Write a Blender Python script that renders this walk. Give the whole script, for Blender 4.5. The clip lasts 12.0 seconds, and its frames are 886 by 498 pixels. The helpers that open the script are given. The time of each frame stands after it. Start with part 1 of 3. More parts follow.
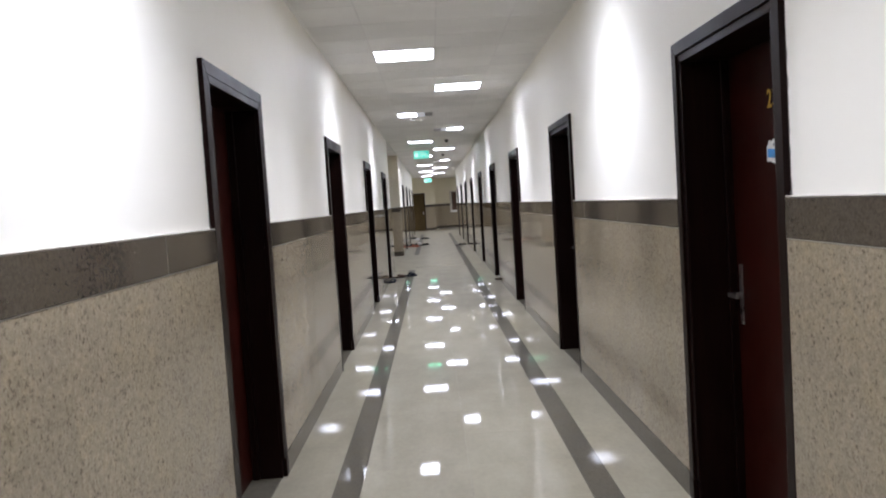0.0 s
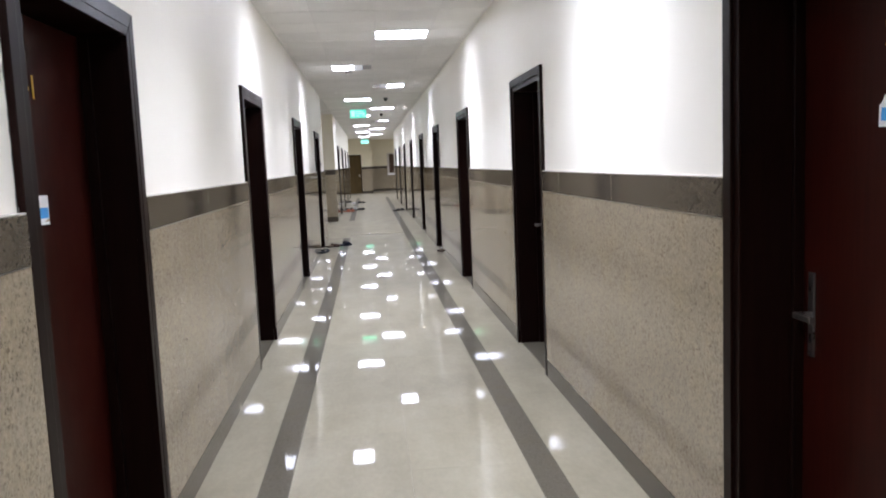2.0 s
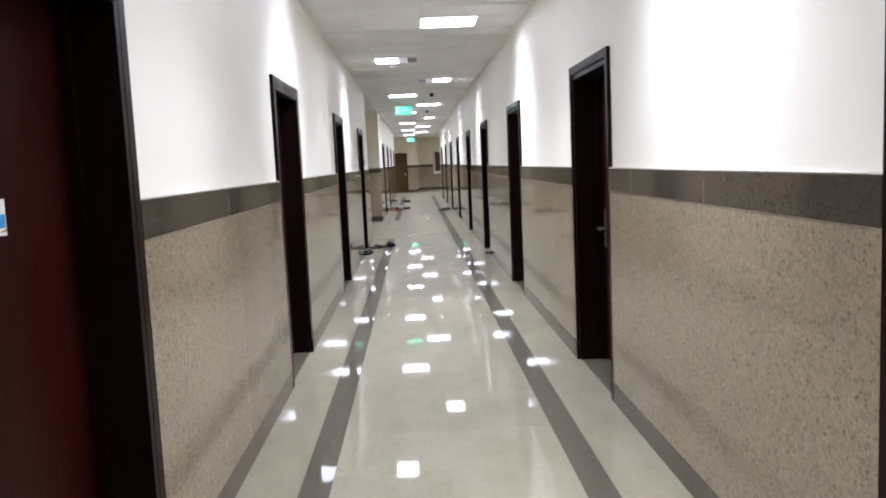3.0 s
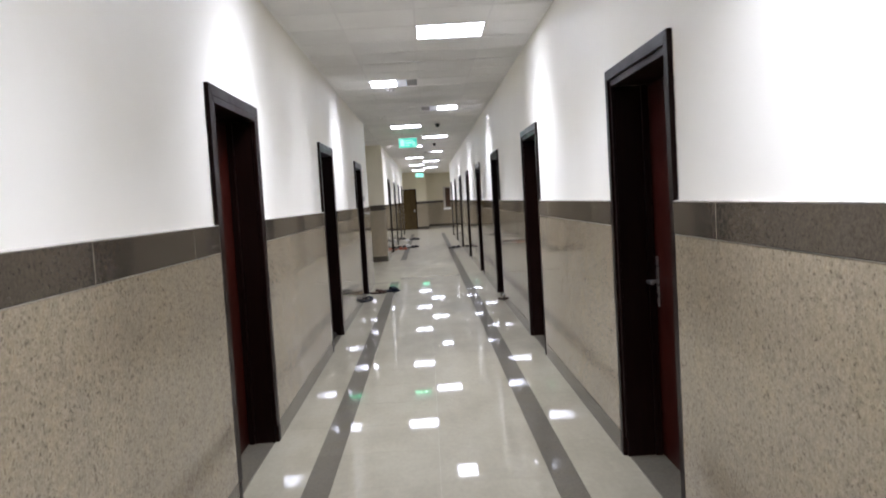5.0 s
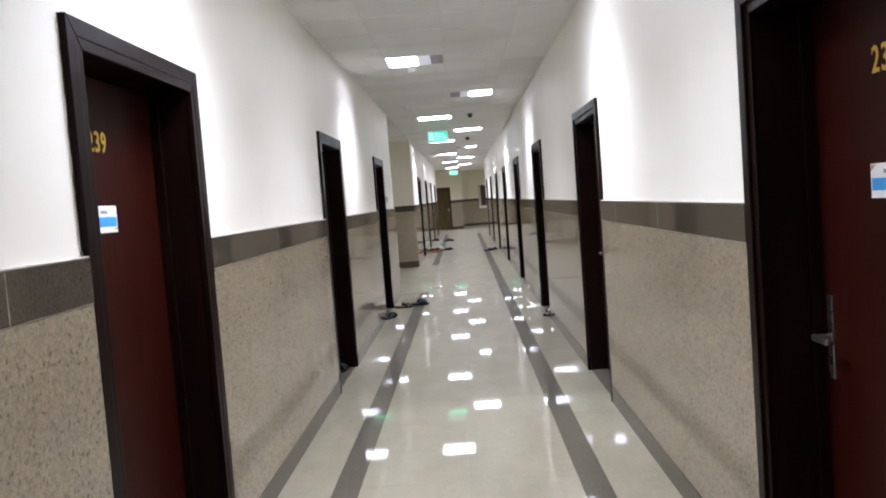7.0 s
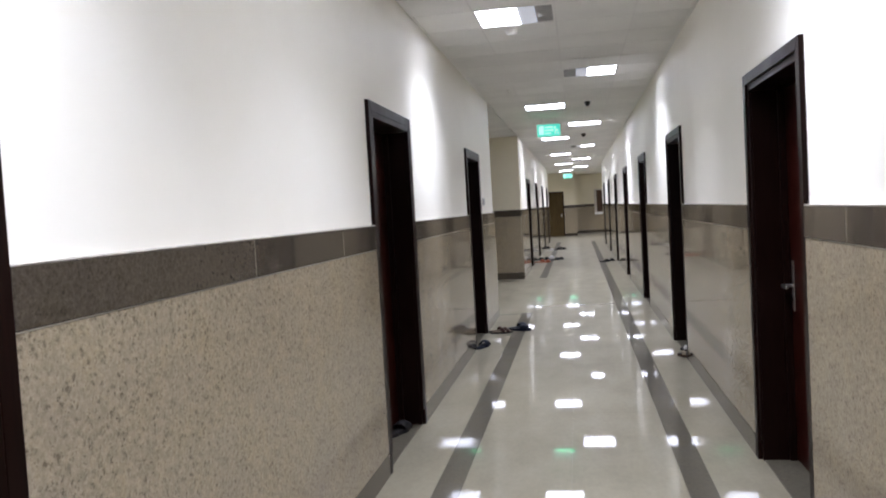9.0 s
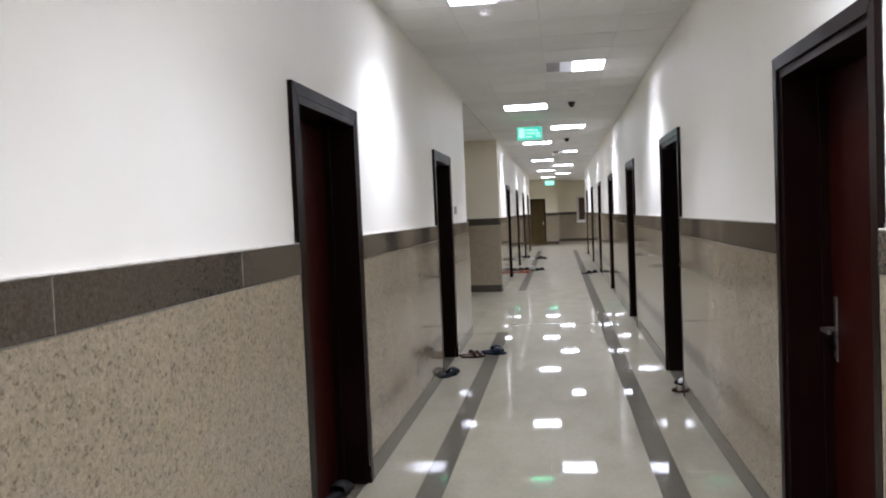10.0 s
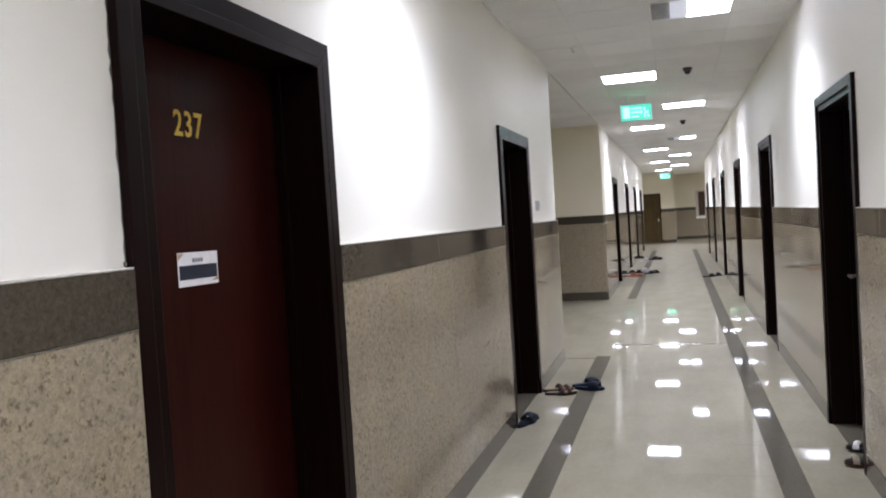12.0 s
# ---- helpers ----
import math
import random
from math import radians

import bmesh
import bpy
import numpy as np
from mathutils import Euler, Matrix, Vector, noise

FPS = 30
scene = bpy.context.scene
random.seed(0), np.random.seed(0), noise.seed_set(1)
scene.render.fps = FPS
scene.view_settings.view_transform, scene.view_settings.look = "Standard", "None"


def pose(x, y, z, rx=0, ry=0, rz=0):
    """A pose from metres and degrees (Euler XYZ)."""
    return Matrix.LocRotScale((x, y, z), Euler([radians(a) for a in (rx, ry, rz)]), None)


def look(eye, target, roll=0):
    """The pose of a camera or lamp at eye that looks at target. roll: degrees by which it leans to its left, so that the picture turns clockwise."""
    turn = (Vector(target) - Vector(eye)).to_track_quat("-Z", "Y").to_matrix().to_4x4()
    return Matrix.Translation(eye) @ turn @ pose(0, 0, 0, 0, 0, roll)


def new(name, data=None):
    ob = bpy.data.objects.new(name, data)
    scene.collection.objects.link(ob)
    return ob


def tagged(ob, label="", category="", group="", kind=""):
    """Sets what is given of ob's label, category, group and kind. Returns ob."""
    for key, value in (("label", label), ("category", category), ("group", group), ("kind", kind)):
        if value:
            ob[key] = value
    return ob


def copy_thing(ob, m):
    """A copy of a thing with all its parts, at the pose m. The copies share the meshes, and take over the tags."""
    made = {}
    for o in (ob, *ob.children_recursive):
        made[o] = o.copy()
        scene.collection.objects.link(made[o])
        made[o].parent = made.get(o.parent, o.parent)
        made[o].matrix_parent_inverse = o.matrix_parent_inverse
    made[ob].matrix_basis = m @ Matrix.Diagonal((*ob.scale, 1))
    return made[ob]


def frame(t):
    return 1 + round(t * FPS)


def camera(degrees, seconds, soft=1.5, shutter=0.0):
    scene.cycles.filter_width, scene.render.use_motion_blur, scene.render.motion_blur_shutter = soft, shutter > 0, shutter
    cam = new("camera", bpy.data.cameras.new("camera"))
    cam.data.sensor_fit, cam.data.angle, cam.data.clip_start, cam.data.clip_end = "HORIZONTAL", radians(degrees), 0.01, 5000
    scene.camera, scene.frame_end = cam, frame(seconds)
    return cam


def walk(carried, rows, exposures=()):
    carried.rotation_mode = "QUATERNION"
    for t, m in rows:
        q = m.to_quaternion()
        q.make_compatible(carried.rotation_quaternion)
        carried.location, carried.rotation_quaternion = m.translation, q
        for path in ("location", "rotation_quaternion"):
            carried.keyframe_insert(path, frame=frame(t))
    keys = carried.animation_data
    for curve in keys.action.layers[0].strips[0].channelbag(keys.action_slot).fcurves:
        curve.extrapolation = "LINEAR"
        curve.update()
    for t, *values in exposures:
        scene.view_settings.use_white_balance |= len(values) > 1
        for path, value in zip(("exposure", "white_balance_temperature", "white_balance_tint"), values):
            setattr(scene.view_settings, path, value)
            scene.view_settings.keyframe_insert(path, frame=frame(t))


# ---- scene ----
cam = camera(58.3, 12.0, soft=2.0)
PATH = [
    (0, (0.449, 0.075, 1.522), (0.47, 2.071, 1.406), -3.6),
    (0.3, (0.438, 0.263, 1.534), (0.455, 2.256, 1.373), -3.3),
    (0.5, (0.418, 0.415, 1.512), (0.452, 2.409, 1.353), -3.0),
    (1, (0.365, 0.652, 1.548), (0.488, 2.639, 1.355), -2.5),
    (1.5, (0.382, 0.926, 1.511), (0.567, 2.908, 1.319), -2.8),
    (1.7, (0.401, 1.053, 1.52), (0.586, 3.036, 1.338), -3.1),
    (2, (0.431, 1.277, 1.562), (0.608, 3.257, 1.344), -2.4),
    (2.3, (0.434, 1.46, 1.544), (0.555, 3.445, 1.326), -2.5),
    (2.5, (0.431, 1.632, 1.525), (0.514, 3.623, 1.358), -2.0),
    (2.7, (0.429, 1.747, 1.546), (0.496, 3.737, 1.359), -1.9),
    (3, (0.45, 1.92, 1.55), (0.512, 3.908, 1.333), -2.6),
    (5, (0.581, 3.375, 1.539), (0.616, 5.37, 1.413), -3.4),
    (5.5, (0.605, 3.724, 1.549), (0.631, 5.72, 1.427), -2.5),
    (6, (0.581, 4.154, 1.545), (0.626, 6.15, 1.442), -2.6),
    (6.2, (0.576, 4.284, 1.568), (0.665, 6.278, 1.449), -3.0),
    (6.5, (0.589, 4.531, 1.564), (0.703, 6.523, 1.44), -3.4),
    (6.7, (0.641, 4.759, 1.542), (0.714, 6.755, 1.434), -3.8),
    (7, (0.648, 5.099, 1.564), (0.591, 7.094, 1.439), -4.3),
    (7.5, (0.612, 5.601, 1.585), (0.314, 7.577, 1.513), -3.6),
    (9.5, (0.679, 7.699, 1.522), (0.322, 9.664, 1.42), -2.7),
    (9.8, (0.663, 8.011, 1.558), (0.313, 9.977, 1.451), -1.1),
    (10, (0.668, 8.215, 1.569), (0.377, 10.192, 1.484), -2.4),
    (10.5, (0.709, 8.682, 1.568), (0.413, 10.66, 1.559), -3.2),
    (11, (0.695, 9.157, 1.56), (0.352, 11.128, 1.529), -2.8),
    (11.3, (0.71, 9.432, 1.556), (0.355, 11.399, 1.496), -4.6),
    (11.5, (0.737, 9.577, 1.536), (0.348, 11.538, 1.488), -4.2),
    (12, (0.708, 10.104, 1.536), (0.14, 12.02, 1.465), -3.5),
]
walk(cam, [(t, look(eye, target, roll)) for t, eye, target, roll in PATH],
     [(0, -0.52), (0.5, -0.34), (1, -0.42), (2, -0.2), (3, -0.2), (5, -0.34), (5.5, -0.42), (6.2, -0.32), (7.5, -0.24), (9.5, -0.4), (10.5, -0.28), (11.5, -0.14), (12, -0.16)])

# ---- light and exposure ----
world = bpy.data.worlds.new("world")
scene.world = world
world.use_nodes = True
world.node_tree.nodes["Background"].inputs["Color"].default_value = (0.5, 0.55, 0.6, 1)
world.node_tree.nodes["Background"].inputs["Strength"].default_value = 0.02
PANEL_GLOW = 25.0    # what the diffusers show to the eye
PANEL_WATTS = 45.0   # what the louvred troffers throw downwards, per full panel
PANEL_SPREAD = 116.0
LIGHT_TINT = (0.875, 0.92, 1.125)

# ---- plan ----
XL, XR = -0.485, 1.634          # faces of the stone wainscot
PL, PR = -0.507, 1.656        # faces of the painted plaster above
ZC = 3.018                    # ceiling
DADO = (1.328, 1.468)         # the dark dado's lower and upper edge
Y0, Y1 = -5.0, 48.6           # closed ends of the corridor
LOBBY = (18.40, 24.03)        # opening in the left wall
YE = 45.6                     # end wall
YL = 41.6                     # where the left wall ends before it
YP, XP = 37.9, 4.4            # where the right wall ends at the far lobby, and how far that lobby reaches
DEEP = 0.20                   # how far the door leaves stand back
LEFT_DOORS = [(3.495, 4.66), (7.461, 8.628), (11.642, 12.803), (15.730, 16.897), (26.44, 27.60), (30.54, 31.70), (34.66, 35.82), (38.80, 39.96)]
RIGHT_DOORS = [(2.730, 3.900), (6.748, 7.914), (10.812, 11.975), (14.849, 16.018), (18.75, 19.91), (22.90, 24.06), (27.05, 28.21), (31.20, 32.36), (35.34, 36.50)]
CASING, HEAD = 0.095, 2.20


# ---- materials ----
def material(name):
    m = bpy.data.materials.new(name)
    m.use_nodes = True
    t = m.node_tree
    return m, t.nodes, t.links, t.nodes["Principled BSDF"]


def ramp(nodes, links, value, stops):
    r = nodes.new("ShaderNodeValToRGB")
    while len(r.color_ramp.elements) < len(stops):
        r.color_ramp.elements.new(0.5)
    for e, (p, c) in zip(r.color_ramp.elements, stops):
        e.position, e.color = p, (*c, 1)
    links.new(value, r.inputs["Fac"])
    return r.outputs["Color"]


def place(nodes, links, scale=(1, 1, 1)):
    g = nodes.new("ShaderNodeNewGeometry")
    v = nodes.new("ShaderNodeMapping")
    v.inputs["Scale"].default_value = scale
    links.new(g.outputs["Position"], v.inputs["Vector"])
    return v.outputs["Vector"]


def noise_tex(nodes, links, vec, scale, detail=4.0, rough=0.55):
    n = nodes.new("ShaderNodeTexNoise")
    n.inputs["Scale"].default_value, n.inputs["Detail"].default_value, n.inputs["Roughness"].default_value = scale, detail, rough
    links.new(vec, n.inputs["Vector"])
    return n.outputs["Fac"]


def mix(nodes, links, kind, fac, a, b):
    n = nodes.new("ShaderNodeMix")
    n.data_type, n.blend_type = "RGBA", kind
    if isinstance(fac, float):
        n.inputs["Factor"].default_value = fac
    else:
        links.new(fac, n.inputs["Factor"])
    for socket, v in ((n.inputs[6], a), (n.inputs[7], b)):
        if isinstance(v, tuple):
            socket.default_value = (*v, 1)
        else:
            links.new(v, socket)
    return n.outputs[2]


def bump(nodes, links, bsdf, height, strength, distance):
    b = nodes.new("ShaderNodeBump")
    b.inputs["Strength"].default_value, b.inputs["Distance"].default_value = strength, distance
    links.new(height, b.inputs["Height"])
    links.new(b.outputs["Normal"], bsdf.inputs["Normal"])


def spread_rough(nodes, links, bsdf, value, low, high):
    n = nodes.new("ShaderNodeMapRange")
    n.inputs["To Min"].default_value, n.inputs["To Max"].default_value = low, high
    n.inputs["From Min"].default_value, n.inputs["From Max"].default_value = 0.3, 0.7
    links.new(value, n.inputs["Value"])
    links.new(n.outputs["Result"], bsdf.inputs["Roughness"])


def piece_tone(nodes, links, amount):
    """A slight difference of tone from piece to piece."""
    o = nodes.new("ShaderNodeObjectInfo")
    n = nodes.new("ShaderNodeMapRange")
    n.inputs["To Min"].default_value, n.inputs["To Max"].default_value = 1 - amount, 1 + amount
    links.new(o.outputs["Random"], n.inputs["Value"])
    c = nodes.new("ShaderNodeCombineColor")
    for k in ("Red", "Green", "Blue"):
        links.new(n.outputs["Result"], c.inputs[k])
    return c.outputs["Color"]


def paint_material(name="cream_wall_paint", low=(0.80, 0.766, 0.672), high=(0.84, 0.811, 0.722)):
    m, nodes, links, bsdf = material(name)
    vec = place(nodes, links)
    wide = noise_tex(nodes, links, vec, 1.3, 3)
    fine = noise_tex(nodes, links, vec, 240, 2)
    links.new(ramp(nodes, links, wide, [(0.3, low), (0.7, high)]), bsdf.inputs["Base Color"])
    spread_rough(nodes, links, bsdf, wide, 0.50, 0.62)
    bump(nodes, links, bsdf, fine, 0.12, 0.002)
    return m


def granite_material(name, base, pale, fleck, share, rough, scale=1.0, tone=0.06, gloss=0.3, waxed=False):
    """Polished granite: a quiet body with clouds, and irregular dark crystals of two sizes."""
    m, nodes, links, bsdf = material(name)
    vec = place(nodes, links)
    cloud = noise_tex(nodes, links, vec, 5.0 * scale, 5, 0.6)
    grain = noise_tex(nodes, links, vec, 75 * scale, 5, 0.72)
    body = ramp(nodes, links, grain, [(0.34, base), (0.66, pale)])
    clouds = ramp(nodes, links, cloud, [(0.3, (0.95, 0.95, 0.97)), (0.5, (1.0, 1.0, 1.0)), (0.72, (1.04, 1.02, 0.96))])
    body = mix(nodes, links, "MULTIPLY", 1.0, body, clouds)
    patch = noise_tex(nodes, links, vec, 40 * scale, 4, 0.65)
    body = mix(nodes, links, "MULTIPLY", 1.0, body, ramp(nodes, links, patch, [(0.36, (0.92, 0.92, 0.88)), (0.5, (1.0, 1.0, 1.0)), (0.64, (1.05, 1.04, 1.0))]))
    bunch = ramp(nodes, links, noise_tex(nodes, links, vec, 11 * scale, 3, 0.6), [(0.38, (0.62, 0.62, 0.62)), (0.56, (1, 1, 1))])
    warp = nodes.new("ShaderNodeTexNoise")
    warp.inputs["Scale"].default_value, warp.inputs["Detail"].default_value = 70 * scale, 3
    links.new(vec, warp.inputs["Vector"])
    shift = nodes.new("ShaderNodeVectorMath")
    shift.operation = "MULTIPLY_ADD"
    shift.inputs[1].default_value = (0.034, 0.034, 0.034)
    links.new(warp.outputs["Color"], shift.inputs[0])
    links.new(vec, shift.inputs[2])
    for cells, size, keep in ((64 * scale, 0.50, 1 - share * 0.9), (105 * scale, 0.46, 1 - share)):
        v = nodes.new("ShaderNodeTexVoronoi")
        v.inputs["Scale"].default_value = cells
        links.new(shift.outputs["Vector"], v.inputs["Vector"])
        spot = ramp(nodes, links, v.outputs["Distance"], [(size - 0.26, (1, 1, 1)), (size + 0.08, (0, 0, 0))])
        pick = nodes.new("ShaderNodeSeparateColor")
        links.new(v.outputs["Color"], pick.inputs["Color"])
        gate = ramp(nodes, links, pick.outputs["Red"], [(keep - 0.02, (0, 0, 0)), (min(1.0, keep + share * 0.4), (0.8, 0.8, 0.8))])
        spot = mix(nodes, links, "MULTIPLY", 1.0, spot, bunch)
        body = mix(nodes, links, "MIX", mix(nodes, links, "MULTIPLY", 1.0, spot, gate), body, fleck)
    body = mix(nodes, links, "MULTIPLY", 1.0, body, piece_tone(nodes, links, tone))
    links.new(body, bsdf.inputs["Base Color"])
    spread_rough(nodes, links, bsdf, cloud, rough, rough + 0.06)
    bsdf.inputs["Specular IOR Level"].default_value = 0.05 if waxed else gloss
    if waxed:
        bsdf.inputs["Roughness"].default_value = 0.5
        polish(m, nodes, links, bsdf, 0.030, 0.055, 0.43)
    return m


def polish(m, nodes, links, bsdf, rough, low, high):
    """A waxed gloss over the body, rising gently towards the flat view."""
    gloss = nodes.new("ShaderNodeBsdfGlossy")
    gloss.inputs["Roughness"].default_value = rough
    gloss.inputs["Color"].default_value = (1, 1, 1, 1)
    f = nodes.new("ShaderNodeFresnel")
    f.inputs["IOR"].default_value = 1.5
    r = nodes.new("ShaderNodeMapRange")
    r.inputs["From Min"].default_value, r.inputs["From Max"].default_value = 0.04, 1.0
    r.inputs["To Min"].default_value, r.inputs["To Max"].default_value = low, high
    links.new(f.outputs["Fac"], r.inputs["Value"])
    blend = nodes.new("ShaderNodeMixShader")
    links.new(r.outputs["Result"], blend.inputs["Fac"])
    links.new(bsdf.outputs["BSDF"], blend.inputs[1])
    links.new(gloss.outputs["BSDF"], blend.inputs[2])
    out = [n for n in nodes if n.type == "OUTPUT_MATERIAL"][0]
    links.new(blend.outputs["Shader"], out.inputs["Surface"])


def floor_material():
    m, nodes, links, bsdf = material("polished_cream_floor")
    vec = place(nodes, links, (1, 0.45, 1))
    vein = noise_tex(nodes, links, vec, 3.2, 7, 0.62)
    fine = noise_tex(nodes, links, vec, 38, 4, 0.6)
    body = ramp(nodes, links, vein, [(0.28, (0.236, 0.208, 0.147)), (0.5, (0.272, 0.243, 0.176)), (0.72, (0.306, 0.277, 0.207))])
    grit = ramp(nodes, links, fine, [(0.3, (0.93, 0.93, 0.92)), (0.7, (1.03, 1.03, 1.03))])
    body = mix(nodes, links, "MULTIPLY", 1.0, body, grit)
    body = mix(nodes, links, "MULTIPLY", 1.0, body, piece_tone(nodes, links, 0.03))
    links.new(body, bsdf.inputs["Base Color"])
    bsdf.inputs["Roughness"].default_value = 0.5
    bsdf.inputs["Specular IOR Level"].default_value = 0.08
    polish(m, nodes, links, bsdf, 0.030, 0.055, 0.43)
    return m


def wood_material(name, dark, red, rough, grain_axis=(30, 30, 1.6)):
    m, nodes, links, bsdf = material(name)
    vec = place(nodes, links, grain_axis)
    grain = noise_tex(nodes, links, vec, 2.0, 6, 0.65)
    vec2 = place(nodes, links)
    blot = noise_tex(nodes, links, vec2, 3.0, 3)
    body = ramp(nodes, links, grain, [(0.3, dark), (0.7, red)])
    body = mix(nodes, links, "MULTIPLY", 1.0, body, ramp(nodes, links, blot, [(0.3, (0.88, 0.88, 0.88)), (0.7, (1.06, 1.06, 1.06))]))
    links.new(body, bsdf.inputs["Base Color"])
    spread_rough(nodes, links, bsdf, blot, rough, rough + 0.14)
    bsdf.inputs["Specular IOR Level"].default_value = 0.085
    bump(nodes, links, bsdf, grain, 0.05, 0.0006)
    return m


def plain_material(name, colour, rough=0.5, metal=0.0, vary=0.12, scale=30.0, relief=0.1, shine=0.5):
    m, nodes, links, bsdf = material(name)
    vec = place(nodes, links)
    n = noise_tex(nodes, links, vec, scale, 4)
    links.new(ramp(nodes, links, n, [(0.3, tuple(c * (1 - vary) for c in colour)), (0.7, tuple(min(1, c * (1 + vary)) for c in colour))]), bsdf.inputs["Base Color"])
    bsdf.inputs["Metallic"].default_value = metal
    bsdf.inputs["Specular IOR Level"].default_value = shine
    spread_rough(nodes, links, bsdf, n, rough * 0.85, min(1, rough * 1.15))
    bump(nodes, links, bsdf, n, relief, 0.001)
    return m


def glow_material(name, colour, strength):
    m, nodes, links, bsdf = material(name)
    bsdf.inputs["Base Color"].default_value = (*[min(1, c) * 0.8 for c in colour], 1)
    bsdf.inputs["Emission Color"].default_value = (*colour, 1)
    bsdf.inputs["Emission Strength"].default_value = strength
    bsdf.inputs["Roughness"].default_value = 0.4
    return m


def ceiling_material():
    m, nodes, links, bsdf = material("mineral_ceiling_tile")
    vec = place(nodes, links)
    wide = noise_tex(nodes, links, vec, 1.7, 3)
    pits = noise_tex(nodes, links, vec, 160, 3, 0.7)
    g = nodes.new("ShaderNodeNewGeometry")
    body = ramp(nodes, links, wide, [(0.3, (0.75, 0.74, 0.71)), (0.7, (0.82, 0.81, 0.78))])
    tone = ramp(nodes, links, g.outputs["Random Per Island"], [(0.0, (0.95, 0.95, 0.95)), (1.0, (1.03, 1.03, 1.03))])
    body = mix(nodes, links, "MULTIPLY", 1.0, body, tone)
    body = mix(nodes, links, "MULTIPLY", 1.0, body, ramp(nodes, links, pits, [(0.32, (0.8, 0.8, 0.8)), (0.42, (1, 1, 1))]))
    links.new(body, bsdf.inputs["Base Color"])
    bsdf.inputs["Roughness"].default_value = 0.85
    bump(nodes, links, bsdf, pits, 0.3, 0.001)
    return m


PAINT = paint_material()
# cream paint again, the lobbies' dimmer, yellower light put into its colour
SHADED_CREAM = paint_material("shaded_cream_paint", (0.68, 0.625, 0.475), (0.73, 0.675, 0.53))
STONE = granite_material("speckled_beige_granite", (0.229, 0.188, 0.128), (0.328, 0.276, 0.198), (0.112, 0.087, 0.056), 0.30, 0.04, gloss=0.5)
BROWN = granite_material("dark_brown_granite", (0.052, 0.042, 0.031), (0.088, 0.073, 0.054), (0.036, 0.029, 0.021), 0.34, 0.03, tone=0.16, gloss=0.45)
FLOOR = floor_material()
BAND = granite_material("brown_floor_granite", (0.083, 0.073, 0.054), (0.110, 0.098, 0.074), (0.061, 0.053, 0.040), 0.15, 0.45, tone=0.07, waxed=True)
WOOD = wood_material("mahogany_veneer", (0.0158, 0.0025, 0.0016), (0.030, 0.0050, 0.0028), 0.32)
DARKWOOD = wood_material("dark_stained_casing", (0.0046, 0.0015, 0.0010), (0.0092, 0.0031, 0.0021), 0.28)
ENDWOOD = wood_material("brown_wood_door", (0.055, 0.036, 0.014), (0.105, 0.072, 0.030), 0.35)
BROWN_PANE = wood_material("brown_window_pane", (0.060, 0.034, 0.022), (0.105, 0.064, 0.044), 0.5)
TILE = ceiling_material()
BAR = plain_material("grey_ceiling_grid", (0.70, 0.685, 0.66), 0.5)
METAL = plain_material("satin_steel", (0.58, 0.57, 0.55), 0.30, 1.0, 0.05)
GOLD = plain_material("gold_paint", (0.62, 0.40, 0.05), 0.35, 0.35, 0.15, 90)
WHITE = plain_material("white_enamel", (0.78, 0.77, 0.74), 0.4, 0, 0.04)
PAPER = plain_material("white_paper", (0.76, 0.74, 0.72), 0.7, 0, 0.06)
BLUE = plain_material("blue_print", (0.05, 0.30, 0.66), 0.6, 0, 0.08)
NAVY = plain_material("navy_print", (0.012, 0.016, 0.03), 0.5, 0, 0.2)
INK = plain_material("grey_ink", (0.2, 0.2, 0.22), 0.7)
TAN = plain_material("tan_print", (0.42, 0.30, 0.17), 0.7)
BLACK = plain_material("black_plastic", (0.014, 0.014, 0.015), 0.35)
GREY = plain_material("grey_louvre", (0.40, 0.39, 0.38), 0.45)
TANSTRIP = plain_material("tan_floor_strip", (0.16, 0.125, 0.09), 0.12)
LIT_EDGE = plain_material("pale_lit_edge", (0.25, 0.22, 0.17), 0.7, 0, 0.5, 1.3)
JOINT = plain_material("pale_grout_joint", (0.20, 0.18, 0.14), 0.7, 0, 0.6, 25)
DAB = plain_material("plaster_and_gap_shade", (0.10, 0.092, 0.08), 0.9, 0, 0.35, 80, 0.4)
LEDGE = plain_material("pale_strip", (0.52, 0.48, 0.42), 0.7, 0, 0.3, 20)
GROUT = plain_material("grout", (0.34, 0.31, 0.27), 0.8)
GLOW = glow_material("lit_diffuser", LIGHT_TINT, PANEL_GLOW)
# a weak glow of its own, for the dim part beside a lit half
DIM = glow_material("faint_glow_diffuser", LIGHT_TINT, 0.35)
SIGN_GREEN = glow_material("exit_sign_green", (0.06, 0.50, 0.39), 1.5)
SIGN_PALE = glow_material("exit_sign_white", (0.42, 0.95, 0.80), 1.4)


# ---- mesh helpers ----
def box(bm, x0, x1, y0, y1, z0, z1, mat=0):
    x0, x1, y0, y1, z0, z1 = min(x0, x1), max(x0, x1), min(y0, y1), max(y0, y1), min(z0, z1), max(z0, z1)
    v = [bm.verts.new(p) for p in ((x0, y0, z0), (x1, y0, z0), (x1, y1, z0), (x0, y1, z0), (x0, y0, z1), (x1, y0, z1), (x1, y1, z1), (x0, y1, z1))]
    for q in ((3, 2, 1, 0), (4, 5, 6, 7), (0, 1, 5, 4), (1, 2, 6, 5), (2, 3, 7, 6), (3, 0, 4, 7)):
        bm.faces.new([v[i] for i in q]).material_index = mat
    return v


